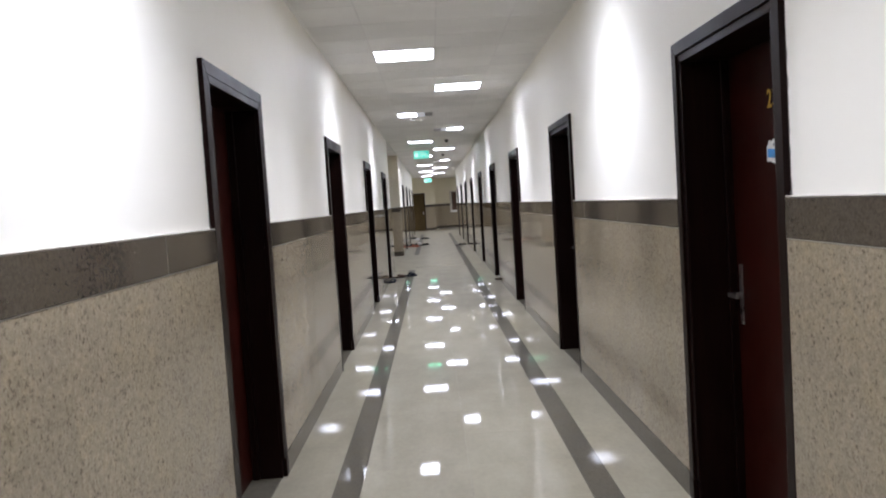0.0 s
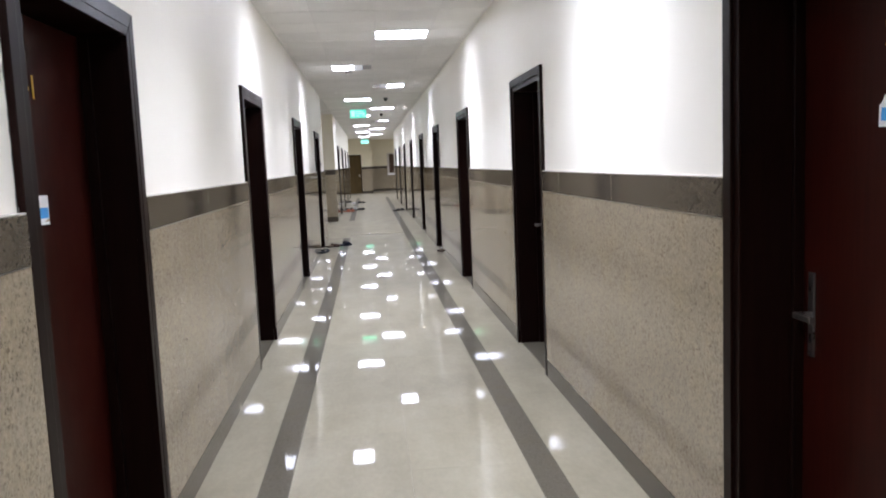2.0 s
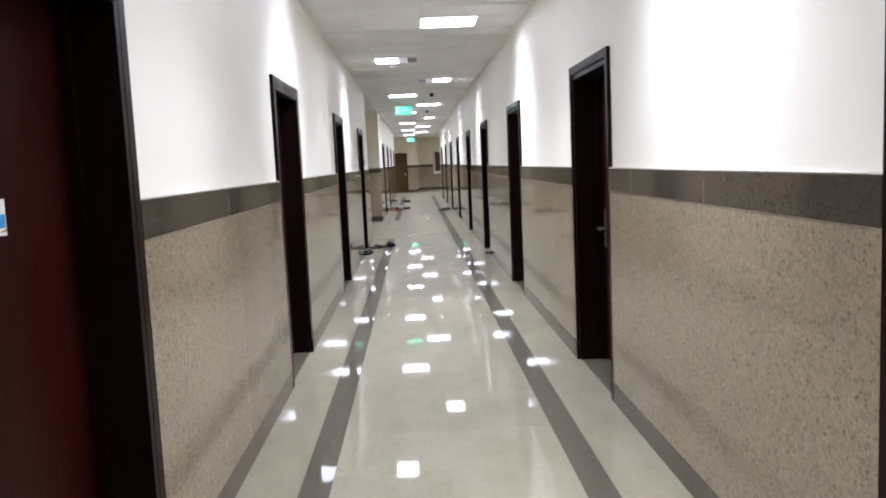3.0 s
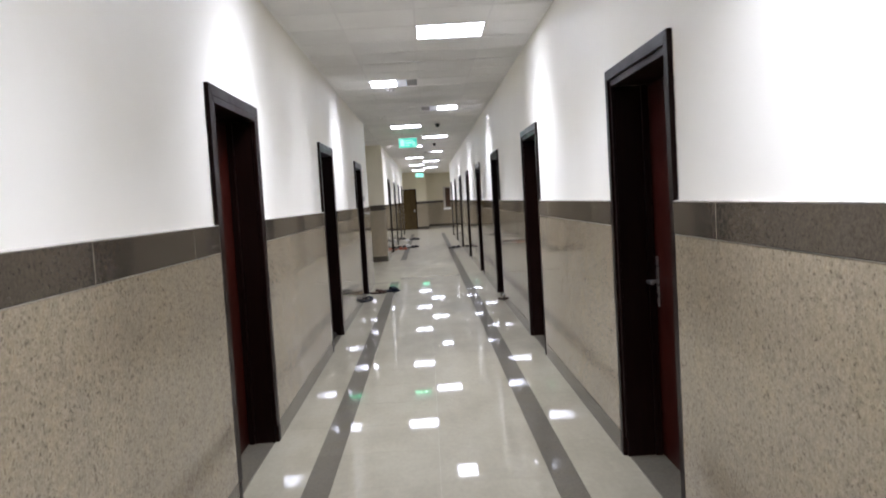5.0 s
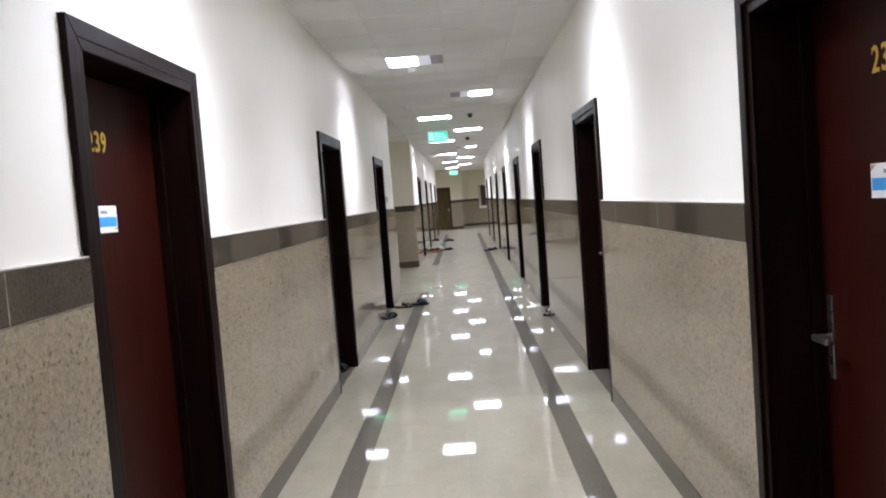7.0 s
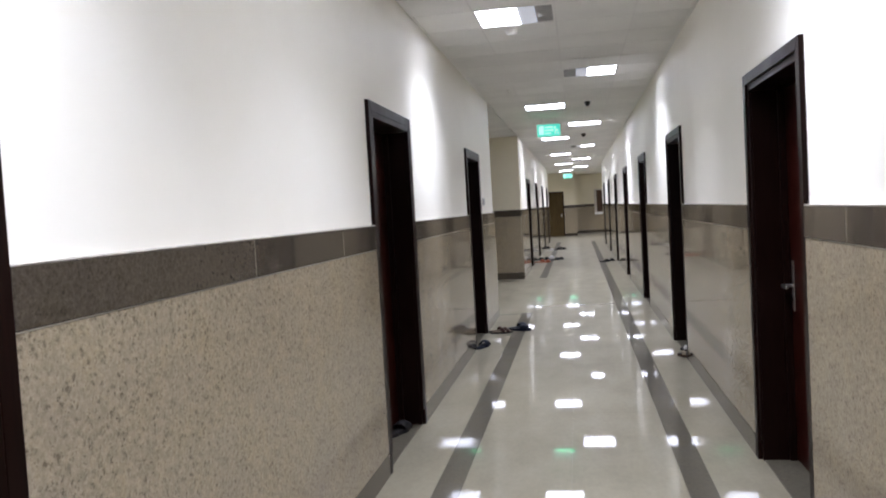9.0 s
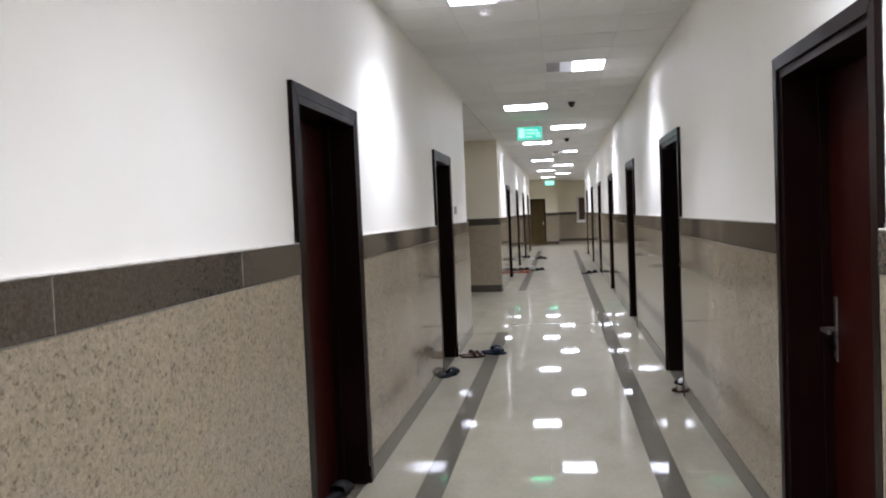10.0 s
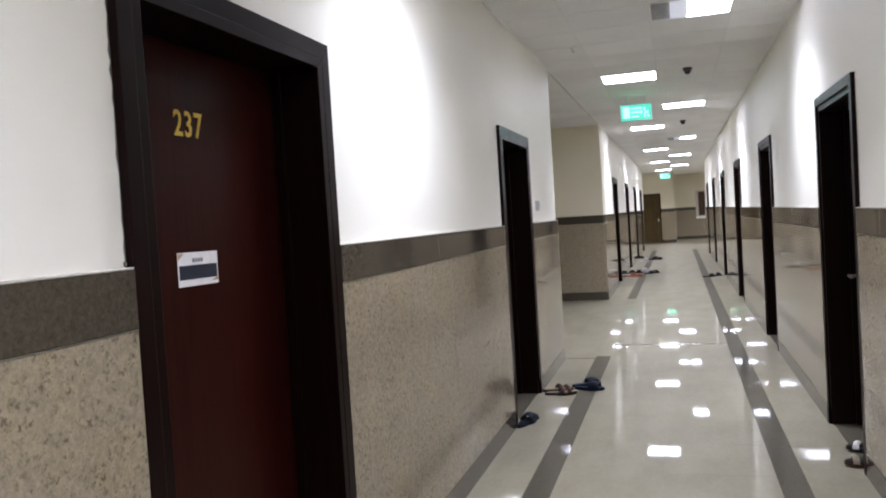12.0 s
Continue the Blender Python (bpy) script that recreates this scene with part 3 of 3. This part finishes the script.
def room_door(index, side, y0, y1, deep_by, number="", notice="", notice_z=1.5, shift=0.0, handle=True):
    """A veneered flush door set back in its dark casing."""
    face = XL if side < 0 else XR
    out = face - side * 0.001           # casing stands a shade proud of the stone
    wall_face = PL if side < 0 else PR
    leaf_x = face + side * deep_by
    origin = Vector((face, (y0 + y1) / 2, 0))
    words = "dark mahogany door with black-brown casing, closed"
    if number:
        words = "dark mahogany door numbered %s in gold, with a %s notice, closed" % (number, "torn blue and white" if notice == "torn" else "navy and white" if notice == "navy" else "blue and white")
    door = tagged(new("door_%d" % index), words, "door", "doors along the corridor", "structure")
    door.location = origin

    def local(bm):
        bmesh.ops.translate(bm, verts=bm.verts, vec=-origin)
        return bm

    a, b, c = y0, y1, CASING
    e, back = c * 0.62, wall_face + side * 0.002    # width of the outer board
    g = e - 0.002
    casing_piece([(a, 0.11), (a + e, 0.11), (a + e, HEAD - e), (a, HEAD)], [(a + g, 0.11), (a + c, 0.11), (a + c, HEAD - c), (a + g, HEAD - g)], out, back, "side_casing", door, origin)
    casing_piece([(b - e, 0.11), (b, 0.11), (b, HEAD), (b - e, HEAD - e)], [(b - c, 0.11), (b - g, 0.11), (b - g, HEAD - g), (b - c, HEAD - c)], out, back, "side_casing", door, origin)
    casing_piece([(a + 0.001, HEAD), (a + e + 0.001, HEAD - e), (b - e - 0.001, HEAD - e), (b - 0.001, HEAD)], [(a + g + 0.001, HEAD - g), (a + c + 0.001, HEAD - c), (b - c - 0.001, HEAD - c), (b - g - 0.001, HEAD - g)], out, back, "head_casing", door, origin)
    for p, q in ((a - 0.003, a + e + 0.002), (b - e - 0.002, b + 0.003)):
        bm = bmesh.new()
        box(bm, out - side * 0.0025, wall_face + side * 0.002, p, q, 0, 0.11)
        soften(bm, 0.003, 1)
        part("plinth_block", local(bm), DARKWOOD, door)
    # inner lining of the opening
    j = 0.035
    deep = leaf_x + side * 0.06
    for p, q in ((a + c - j, a + c - 0.004), (b - c + 0.004, b - c + j)):
        part("side_jamb", local(one_box(out + side * 0.021, deep, p, q, 0, HEAD - c, 0.002)), DARKWOOD, door)
    part("head_jamb", local(one_box(out + side * 0.021, deep, a + c - j, b - c + j, HEAD - c + 0.004, HEAD - c + j, 0.002)), DARKWOOD, door)
    # stops against which the leaf shuts
    for p, q in ((a + c - 0.004, a + c + 0.014), (b - c - 0.014, b - c + 0.004)):
        part("door_stop", local(one_box(leaf_x - side * 0.04, leaf_x - side * 0.002, p, q, 0.0, HEAD - c - 0.001, 0.002)), DARKWOOD, door)
    part("threshold", local(one_box(wall_face + side * 0.004, leaf_x + side * 0.05, a + c - 0.004, b - c + 0.004, -0.004, 0.006, 0.001)), BAND, door, "brown granite sill")
    bm = one_box(leaf_x, leaf_x + side * 0.045, a + c, b - c, 0.012, HEAD - c - 0.002, 0.003)
    leaf = part("door_leaf", local(bm), WOOD, door, "red-brown mahogany veneer")
    mid = (a + b) / 2
    if handle:
        hy = b - c - 0.062
        bm = bmesh.new()
        box(bm, leaf_x, leaf_x - side * 0.008, hy - 0.017, hy + 0.017, 0.868, 1.150)
        soften(bm, 0.003, 2)
        part("handle_plate", local(bm), METAL, leaf, "satin steel plate")
        bm = bmesh.new()
        box(bm, leaf_x - side * 0.007, leaf_x - side * 0.064, hy - 0.008, hy + 0.008, 1.000, 1.020)
        box(bm, leaf_x - side * 0.052, leaf_x - side * 0.068, hy - 0.098, hy + 0.008, 1.001, 1.021)
        soften(bm, 0.004, 2)
        part("lever", local(bm), METAL, leaf, "satin steel lever")
        bm = bmesh.new()
        box(bm, leaf_x - side * 0.007, leaf_x - side * 0.0095, hy - 0.007, hy + 0.007, 0.915, 0.945)
        part("keyhole", local(bm), BLACK, leaf)
    if number:
        me = lettering(number, 0.078, 0.145)
        me.materials.append(GOLD)
        ob = new("room_number", me)
        ob.parent = leaf
        ob["label"] = "gold numerals %s" % number
        ob.matrix_basis = Matrix.Translation(Vector((leaf_x - side * 0.001, mid + shift, 1.868)) - origin) @ Matrix.Diagonal((1, -1 if side > 0 else 1, 1, 1))
    if notice:
        bm = notice_mesh(notice, side)
        if side > 0:
            bmesh.ops.scale(bm, vec=(1, -1, 1), verts=bm.verts)
        bmesh.ops.rotate(bm, verts=bm.verts, cent=(0, 0, 0), matrix=Matrix.Rotation(radians(4.0 if notice == "torn" else -0.6), 3, "X"))
        bmesh.ops.translate(bm, verts=bm.verts, vec=Vector((leaf_x, mid + shift, notice_z)) - origin)
        part("notice", bm, [PAPER, NAVY if notice == "navy" else BLUE, INK, TAN], leaf, "printed paper notice with a coloured band")
    return door


SIGNS = {(-1, 0): ("241", "blue", 1.456, 0.188, -0.05), (-1, 1): ("239", "blue", 1.583, 0.188, -0.043), (-1, 2): ("237", "navy", 1.438, 0.188, -0.047), (1, 0): ("234", "torn", 1.648, 0.236, 0.004), (1, 1): ("232", "blue", 1.524, 0.214, 0.03)}
count = 0
for side, doors in ((-1, LEFT_DOORS), (1, RIGHT_DOORS)):
    for k, (a, b) in enumerate(doors):
        count += 1
        number, notice, nz, deep_by, shift = SIGNS.get((side, k), ("", "", 1.5, DEEP, 0.0))
        room_door(count, side, a, b, deep_by, number, notice, nz, shift, handle=side > 0)


# ---- far end ----
def end_door():
    door = tagged(new("door_end"), "plain brown wooden door at the corridor's end, closed", "door", kind="structure")
    door.location = (-0.325, YE, 0)
    bm = bmesh.new()
    box(bm, -0.38, 0.38, 0.06, 0.105, 0.01, 2.11)
    soften(bm, 0.003, 1)
    leaf = part("door_leaf", bm, ENDWOOD, door)
    for x0, x1, z0, z1 in ((-0.395, -0.35, 0, 2.14), (0.35, 0.395, 0, 2.14), (-0.35, 0.35, 2.095, 2.14)):
        bm = bmesh.new()
        box(bm, x0, x1, -0.02, 0.12, z0, z1)
        soften(bm, 0.004, 1)
        part("door_frame", bm, DARKWOOD, door)
    bm = bmesh.new()
    box(bm, 0.25, 0.285, 0.02, 0.06, 0.93, 1.06)
    soften(bm, 0.004, 1)
    part("handle", bm, METAL, leaf)


end_door()


def alcove_window():
    win = tagged(new("window_1"), "narrow window with brown pane, pale frame and white sill", "window", kind="structure")
    win.location = (1.80, Y1, 0)
    # opaque pane, its brown put into the colour
    part("pane", one_box(-0.13, 0.17, -0.03, -0.024, 1.05, 2.15), BROWN_PANE, win, "opaque brown pane inside the frame")
    for x0, x1, z0, z1 in ((-0.24, -0.12, 1.02, 2.21), (0.16, 0.195, 1.02, 2.21), (-0.12, 0.16, 2.15, 2.21), (-0.12, 0.16, 1.02, 1.06)):
        bm = bmesh.new()
        box(bm, x0, x1, -0.055, -0.019, z0, z1)
        soften(bm, 0.004, 1)
        part("window_frame", bm, LEDGE, win, "pale painted frame")
    bm = bmesh.new()
    box(bm, -0.24, 0.195, -0.10, -0.019, 0.92, 1.02)
    soften(bm, 0.006, 1)
    part("window_sill", bm, WHITE, win, "white sill")


alcove_window()


# ---- ceiling fixtures ----
def exit_sign(x, y, z, scale=1.0):
    sign = tagged(new("exit_sign"), "green glowing exit sign with a white arrow, hung below the ceiling", "exit sign", "exit signs")
    sign.location = (x, y, z)
    w, h = 0.195 * scale, 0.10 * scale
    bm = bmesh.new()
    box(bm, -w - 0.012, w + 0.012, 0.002, 0.03, -h - 0.012, h + 0.012)
    soften(bm, 0.004, 1)
    part("housing", bm, WHITE, sign, "white metal housing")
    part("face", one_box(-w, w, -0.006, 0.002, -h, h, 0.001), SIGN_GREEN, sign, "green lit panel")
    bm = bmesh.new()
    u = 0.01 * scale
    for x0, x1, z0, z1 in ((-6, 6, -1.2, 1.2), (-17, -8, -7, 8), (9, 12, 2, 6), (11, 16, -2, 1), (10, 12, -7, -2), (14, 17, -7, -4), (-6, 7, 4, 6.5), (-6, 4, -6.5, -4.2)):
        box(bm, x0 * u, x1 * u, -0.008, -0.006, z0 * u, z1 * u)
    prism_pts = [(6 * u, -3 * u), (9 * u, 0), (6 * u, 3 * u)]
    v = [bm.verts.new((px, -0.008, pz)) for px, pz in prism_pts] + [bm.verts.new((px, -0.006, pz)) for px, pz in prism_pts]
    bm.faces.new(v[:3]), bm.faces.new(v[5:2:-1])
    for i in range(3):
        bm.faces.new((v[i], v[(i + 1) % 3], v[3 + (i + 1) % 3], v[3 + i]))
    part("symbols", bm, SIGN_PALE, sign, "pale arrow and bars")
    for dx in (-0.12 * scale, 0.12 * scale):
        bm = bmesh.new()
        lathe(bm, [(0.004, h + 0.01), (0.004, ZC - z + 0.004)], (dx, 0.016), 10)
        part("hanger_rod", bm, METAL, sign)


exit_sign(0.258, 20.97, 2.808)
exit_sign(0.325, 43.9, 2.80)
for x, y, z in ((0.258, 20.93, 2.74), (0.325, 43.85, 2.73)):
    lamp = bpy.data.lights.new("exit_sign_lamp", "AREA")   # the sign's green spill: added lamp low before its face, aimed up and forwards
    lamp.shape, lamp.size, lamp.size_y = "RECTANGLE", 0.36, 0.04
    lamp.energy, lamp.color = 0.4, (0.03, 1.0, 0.40)
    ob = new("exit_sign_lamp", lamp)
    ob.matrix_basis = look((x, y, z), (x, y - 0.72, z + 0.30))


def dome_camera(x, y):
    thing = tagged(new("dome_camera"), "small dark dome security camera under the ceiling", "security camera", "dome cameras")
    thing.location = (x, y, ZC)
    bm = bmesh.new()
    lathe(bm, [(0.048, 0.001), (0.048, -0.026), (0.043, -0.030)], (0, 0), 28)
    part("base", bm, BLACK, thing, smooth=False)
    bm = bmesh.new()
    lathe(bm, [(0.038 * math.cos(a), -0.030 - 0.042 * math.sin(a)) for a in [i * math.pi / 2 / 8 for i in range(8)]] + [(0.003, -0.072)], (0, 0), 28)
    part("dome", bm, BLACK, thing, "glossy black dome", smooth=True)


dome_camera(0.892, 19.13)
dome_camera(0.885, 24.58)


def smoke_detector(x, y):
    thing = tagged(new("smoke_detector"), "round white smoke detector on the ceiling tile", "smoke detector")
    thing.location = (x, y, ZC)
    bm = bmesh.new()
    lathe(bm, [(0.055, 0.001), (0.055, -0.014), (0.050, -0.018)], (0, 0), 28)
    part("base", bm, WHITE, thing)
    bm = bmesh.new()
    lathe(bm, [(0.046, -0.018), (0.044, -0.034), (0.030, -0.044), (0.012, -0.047)], (0, 0), 28)
    part("sensor_head", bm, WHITE, thing)


smoke_detector(0.20, 13.95)


def sprinkler(x, y):
    thing = tagged(new("sprinkler"), "small white ceiling sprinkler head", "sprinkler")
    thing.location = (x, y, ZC)
    bm = bmesh.new()
    lathe(bm, [(0.032, 0.001), (0.030, -0.006), (0.012, -0.008), (0.010, -0.03), (0.012, -0.034)], (0, 0), 20)
    part("body", bm, WHITE, thing)
    bm = bmesh.new()
    lathe(bm, [(0.018, -0.036), (0.018, -0.039)], (0, 0), 20)
    part("deflector", bm, METAL, thing)


sprinkler(-0.12, 17.4)


def wall_switch(y, z):
    thing = tagged(new("light_switch"), "double white light switch plate on the painted wall", "light switch")
    thing.location = (PL, y, z)
    bm = bmesh.new()
    box(bm, -0.001, 0.012, -0.085, 0.085, -0.045, 0.045)
    soften(bm, 0.004, 2)
    part("plate", bm, GREY_PLATE, thing)
    for k in (-1, 1):
        bm = bmesh.new()
        box(bm, 0.010, 0.017, k * 0.038 - 0.028, k * 0.038 + 0.028, -0.03, 0.03)
        soften(bm, 0.003, 1)
        part("rocker", bm, GREY_PLATE, thing)


GREY_PLATE = plain_material("grey_plastic", (0.42, 0.41, 0.39), 0.45)
wall_switch(17.27, 1.62)


# ---- footwear ----
def sole_outline(length, width, toe, n=30):
    pts = []
    for i in range(n):
        a = 2 * math.pi * i / n
        s = math.cos(a)
        half = width / 2 * (1.0 if s > 0 else 0.80)
        waist = 1 - 0.16 * math.exp(-((s + 0.25) / 0.28) ** 2)
        skew = toe * max(0.0, s) ** 2
        pts.append((s * length / 2, math.sin(a) * half * waist * (1 + 0.1 * s) + skew))
    return pts


def slab(bm, pts, z0, z1, lift=0.0, mat=0):
    def rise(x):
        return lift * max(0.0, x / 0.13) ** 2
    a = [bm.verts.new((x, y, z0 + rise(x))) for x, y in pts]
    b = [bm.verts.new((x, y, z1 + rise(x))) for x, y in pts]
    faces = [bm.faces.new(a[::-1]), bm.faces.new(b)]
    n = len(pts)
    for i in range(n):
        faces.append(bm.faces.new((a[i], a[(i + 1) % n], b[(i + 1) % n], b[i])))
    for f in faces:
        f.material_index = mat


def strap(bm, x0, x1, width, height, skew=0.0, thick=0.004, mat=0):
    """An arched band across the foot from x0 to x1."""
    n, m = 12, 4
    grids = []
    for off in (0.0, thick):
        g = []
        for j in range(m + 1):
            s = j / m
            row = []
            for i in range(n + 1):
                a = math.pi * i / n
                r = width / 2 + off
                h = height * (1 - 0.25 * abs(2 * s - 1) ** 2) + off
                row.append(bm.verts.new((x0 + (x1 - x0) * s + skew * math.cos(a), -r * math.cos(a), 0.018 + h * math.sin(a) ** 0.8)))
            g.append(row)
        grids.append(g)
    lo, hi = grids
    for j in range(m):
        for i in range(n):
            bm.faces.new((hi[j][i], hi[j][i + 1], hi[j + 1][i + 1], hi[j + 1][i])).material_index = mat
            bm.faces.new((lo[j][i], lo[j + 1][i], lo[j + 1][i + 1], lo[j][i + 1])).material_index = mat
    for i in range(n):
        bm.faces.new((lo[0][i], lo[0][i + 1], hi[0][i + 1], hi[0][i])).material_index = mat
        bm.faces.new((lo[m][i + 1], lo[m][i], hi[m][i], hi[m][i + 1])).material_index = mat
    for j in range(m):
        bm.faces.new((lo[j][0], hi[j][0], hi[j + 1][0], lo[j + 1][0])).material_index = mat
        bm.faces.new((lo[j][n], lo[j + 1][n], hi[j + 1][n], hi[j][n])).material_index = mat


def sandal(label, sole_mat, bed_mat, strap_mat, two_straps, group=""):
    thing = tagged(new("sandal" if two_straps else "slipper"), label, "sandal" if two_straps else "slipper", group)
    pts = sole_outline(0.27, 0.10, 0.008)
    bm = bmesh.new()
    slab(bm, pts, 0.0, 0.018, 0.006)
    part("sole", bm, sole_mat, thing)
    bm = bmesh.new()
    slab(bm, [(x * 0.95, y * 0.93) for x, y in pts], 0.0182, 0.024, 0.006)
    part("footbed", bm, bed_mat, thing)
    bm = bmesh.new()
    if two_straps:
        strap(bm, 0.058, 0.092, 0.098, 0.034)
        part("front_strap", bm, strap_mat, thing)
        bm = bmesh.new()
        strap(bm, -0.010, 0.026, 0.096, 0.046, 0.008)
        part("instep_strap", bm, strap_mat, thing)
    else:
        strap(bm, 0.0, 0.095, 0.10, 0.058, 0.004)
        part("upper", bm, strap_mat, thing)
    return thing


RUBBER_DARK = plain_material("dark_rubber", (0.013, 0.012, 0.012), 0.6, shine=0.12)
RUBBER_BLUE = plain_material("blue_rubber", (0.005, 0.010, 0.024), 0.5, shine=0.12)
RUBBER_NAVY = plain_material("navy_rubber", (0.008, 0.011, 0.020), 0.5, shine=0.12)
LEATHER = plain_material("brown_leather", (0.045, 0.020, 0.014), 0.5, shine=0.12)
CORK = plain_material("pale_footbed", (0.20, 0.15, 0.105), 0.7, shine=0.12)
ORANGE = plain_material("orange_rubber", (0.26, 0.075, 0.04), 0.55, shine=0.12)
STRAPTAN = plain_material("tan_strap", (0.22, 0.185, 0.13), 0.6, shine=0.12)
PALE = plain_material("pale_rubber", (0.45, 0.44, 0.42), 0.6, shine=0.12)

brown = sandal("brown leather sandal with pale footbed on the polished floor", RUBBER_DARK, CORK, LEATHER, True, "brown sandals by the door")
brown.matrix_basis = pose(-0.31, 16.80, 0, 0, 0, 8)
copy_thing(brown, pose(-0.35, 16.93, 0, 0, 0, 18))
blue = sandal("dark blue rubber slipper on the polished floor", RUBBER_BLUE, RUBBER_BLUE, RUBBER_NAVY, False, "blue slippers by the door")
blue.matrix_basis = pose(-0.09, 16.98, 0, 0, 0, -14)
copy_thing(blue, pose(-0.13, 17.14, 0, 0, 0, 24))
navy = sandal("dark navy slipper lying against the skirting", RUBBER_NAVY, RUBBER_NAVY, RUBBER_NAVY, False)
navy.matrix_basis = pose(-0.43, 15.84, 0, 0, 0, 72)
STRAPWHITE = plain_material("white_strap", (0.55, 0.53, 0.49), 0.6, shine=0.12)
tan_strap = sandal("dark brown sandal with two tan straps beside the door casing", LEATHER, RUBBER_DARK, STRAPTAN, True, "sandals at the door casing")
tan_strap.matrix_basis = pose(1.690, 15.03, 0.007, 0, 0, 176)
white_strap = sandal("black sandal with two white straps on the door sill", RUBBER_DARK, RUBBER_DARK, STRAPWHITE, True, "sandals at the door casing")
white_strap.matrix_basis = pose(1.75, 15.30, 0.007, 0, 0, 160)
black = sandal("black slipper in a shadowed doorway", RUBBER_DARK, RUBBER_DARK, RUBBER_DARK, False, "black slippers in doorways")
black.matrix_basis = pose(-0.625, 12.50, 0.006, 0, 0, 76)
orange = sandal("orange rubber slipper outside a far door", ORANGE, ORANGE, ORANGE, False, "orange slippers far along")
orange.matrix_basis = pose(-0.36, 28.75, 0, 0, 0, 15)
copy_thing(orange, pose(-0.22, 28.62, 0, 0, 0, 5))
for x, y, r in ((-0.42, 29.6, 40), (-0.28, 29.7, -10), (0.02, 29.3, 10), (0.13, 29.45, -25), (-0.05, 34.5, 15), (0.12, 34.4, 0), (1.31, 27.85, 8), (1.45, 28.05, -14), (0.02, 34.9, 60), (-0.45, 35.4, 30)):
    copy_thing(black, pose(x, y, 0, 0, 0, r))
pale = sandal("pale grey rubber slipper outside a far door", PALE, PALE, PALE, False, "pale slippers far along")
pale.matrix_basis = pose(-0.26, 34.0, 0, 0, 0, 30)
copy_thing(pale, pose(-0.16, 30.2, 0, 0, 0, 10))

# ---- floor, piece by piece ----
bm = bmesh.new()
box(bm, PL - 0.6, PR + 0.6, Y0 - 0.3, Y1 + 0.3, -0.2, -0.006)
box(bm, -3.9, PL - 0.6, LOBBY[0] - 0.4, LOBBY[1] + 0.5, -0.2, -0.006)
box(bm, -1.6, PL - 0.6, YL - 0.3, YE + 0.3, -0.2, -0.006)
box(bm, PR + 0.6, XP + 0.3, YP - 0.3, Y1 + 0.3, -0.2, -0.006)
ground = structure("floor", bm, GROUT, "polished cream tile floor with dark brown border bands", "floor")

STRIPS = [("floor_tile", -0.52, -0.181, FLOOR, 0.6), ("border_slab", -0.181, -0.030, BAND, 1.2), ("floor_tile", -0.030, 0.57, FLOOR, 0.6),
          ("floor_tile", 0.57, 1.171, FLOOR, 0.6), ("border_slab", 1.171, 1.319, BAND, 1.2), ("floor_tile", 1.319, 1.70, FLOOR, 0.6)]
tile_meshes = {}


def floor_piece(name, x0, x1, y0, y1, mat):
    key = (round(x1 - x0, 4), round(y1 - y0, 4), mat.name)
    if key not in tile_meshes:
        w, d = (x1 - x0) / 2 - 0.0006, (y1 - y0) / 2 - 0.0006
        bm = bmesh.new()
        box(bm, -w, w, -d, d, -0.006, 0)
        tile_meshes[key] = finish(bm, name, mat)
    ob = new(name, tile_meshes[key])
    ob.location = ((x0 + x1) / 2, (y0 + y1) / 2, 0)
    ob.parent = ground


NEAR_FROM, NEAR_TO = 1.0, 22.2
far = bmesh.new()
for name, x0, x1, mat, step in STRIPS:
    y = Y0
    while y < Y1 - 0.01:
        to = min(Y1, y + step)
        if x0 < -0.1 and name == "border_slab":
            for edge in (18.60, LOBBY[1]):
                if y < edge - 0.01 < to - 0.01:
                    to = edge
        lobby_gap = x0 < -0.1 and name == "border_slab" and 18.55 < (y + to) / 2 < LOBBY[1]
        use, kind = (FLOOR, "floor_tile") if lobby_gap or y > 39.0 else (mat, name)
        if NEAR_FROM <= y and to <= NEAR_TO:
            floor_piece(kind, x0, x1, y, to, use)
        else:
            box(far, x0 + 0.0006, x1 - 0.0006, y + 0.0006, to - 0.0006, -0.006, 0, 1 if use is BAND else 0)
        y = to
part("inlay_strip", one_box(-0.485, -0.181, 18.46, 18.50, -0.004, 0.0006), BAND, ground, "thin brown granite strip across the side of the floor")
part("inlay_strip", one_box(-0.03, 1.16, 19.24, 19.32, -0.004, 0.0006), TANSTRIP, ground, "thin tan strip across the floor")
y = LOBBY[0]
while y < LOBBY[1] - 0.01:
    to = min(LOBBY[1], y + 0.6)
    x = -0.52
    while x > -3.6:
        box(far, max(-3.6, x - 0.6) + 0.0006, x - 0.0006, y + 0.0006, to - 0.0006, -0.006, 0, 0)
        x -= 0.6
    y = to
for x, y in ((-1.12, YL), (-1.12, YL + 0.6), (-1.12, YL + 1.2), (-1.12, YL + 1.8), (-1.12, YL + 2.4), (-1.12, YL + 3.0), (-1.12, YL + 3.6)):
    box(far, -1.3, x - 0.0006, y + 0.0006, min(y + 0.5994, YE + 0.06), -0.006, 0, 0)
    box(far, x + 0.0006, -0.5206, y + 0.0006, min(y + 0.5994, YE + 0.06), -0.006, 0, 0)
y = YP
while y < Y1 - 0.01:
    to = min(Y1, y + 0.6)
    x = 1.70
    while x < XP - 0.01:
        box(far, x + 0.0006, min(XP, x + 0.6) - 0.0006, y + 0.0006, to - 0.0006, -0.006, 0, 0)
        x += 0.6
    y = to
rest = part("outer_floor_tiles", far, [FLOOR, BAND], ground)
rest["kind"] = "stuff"
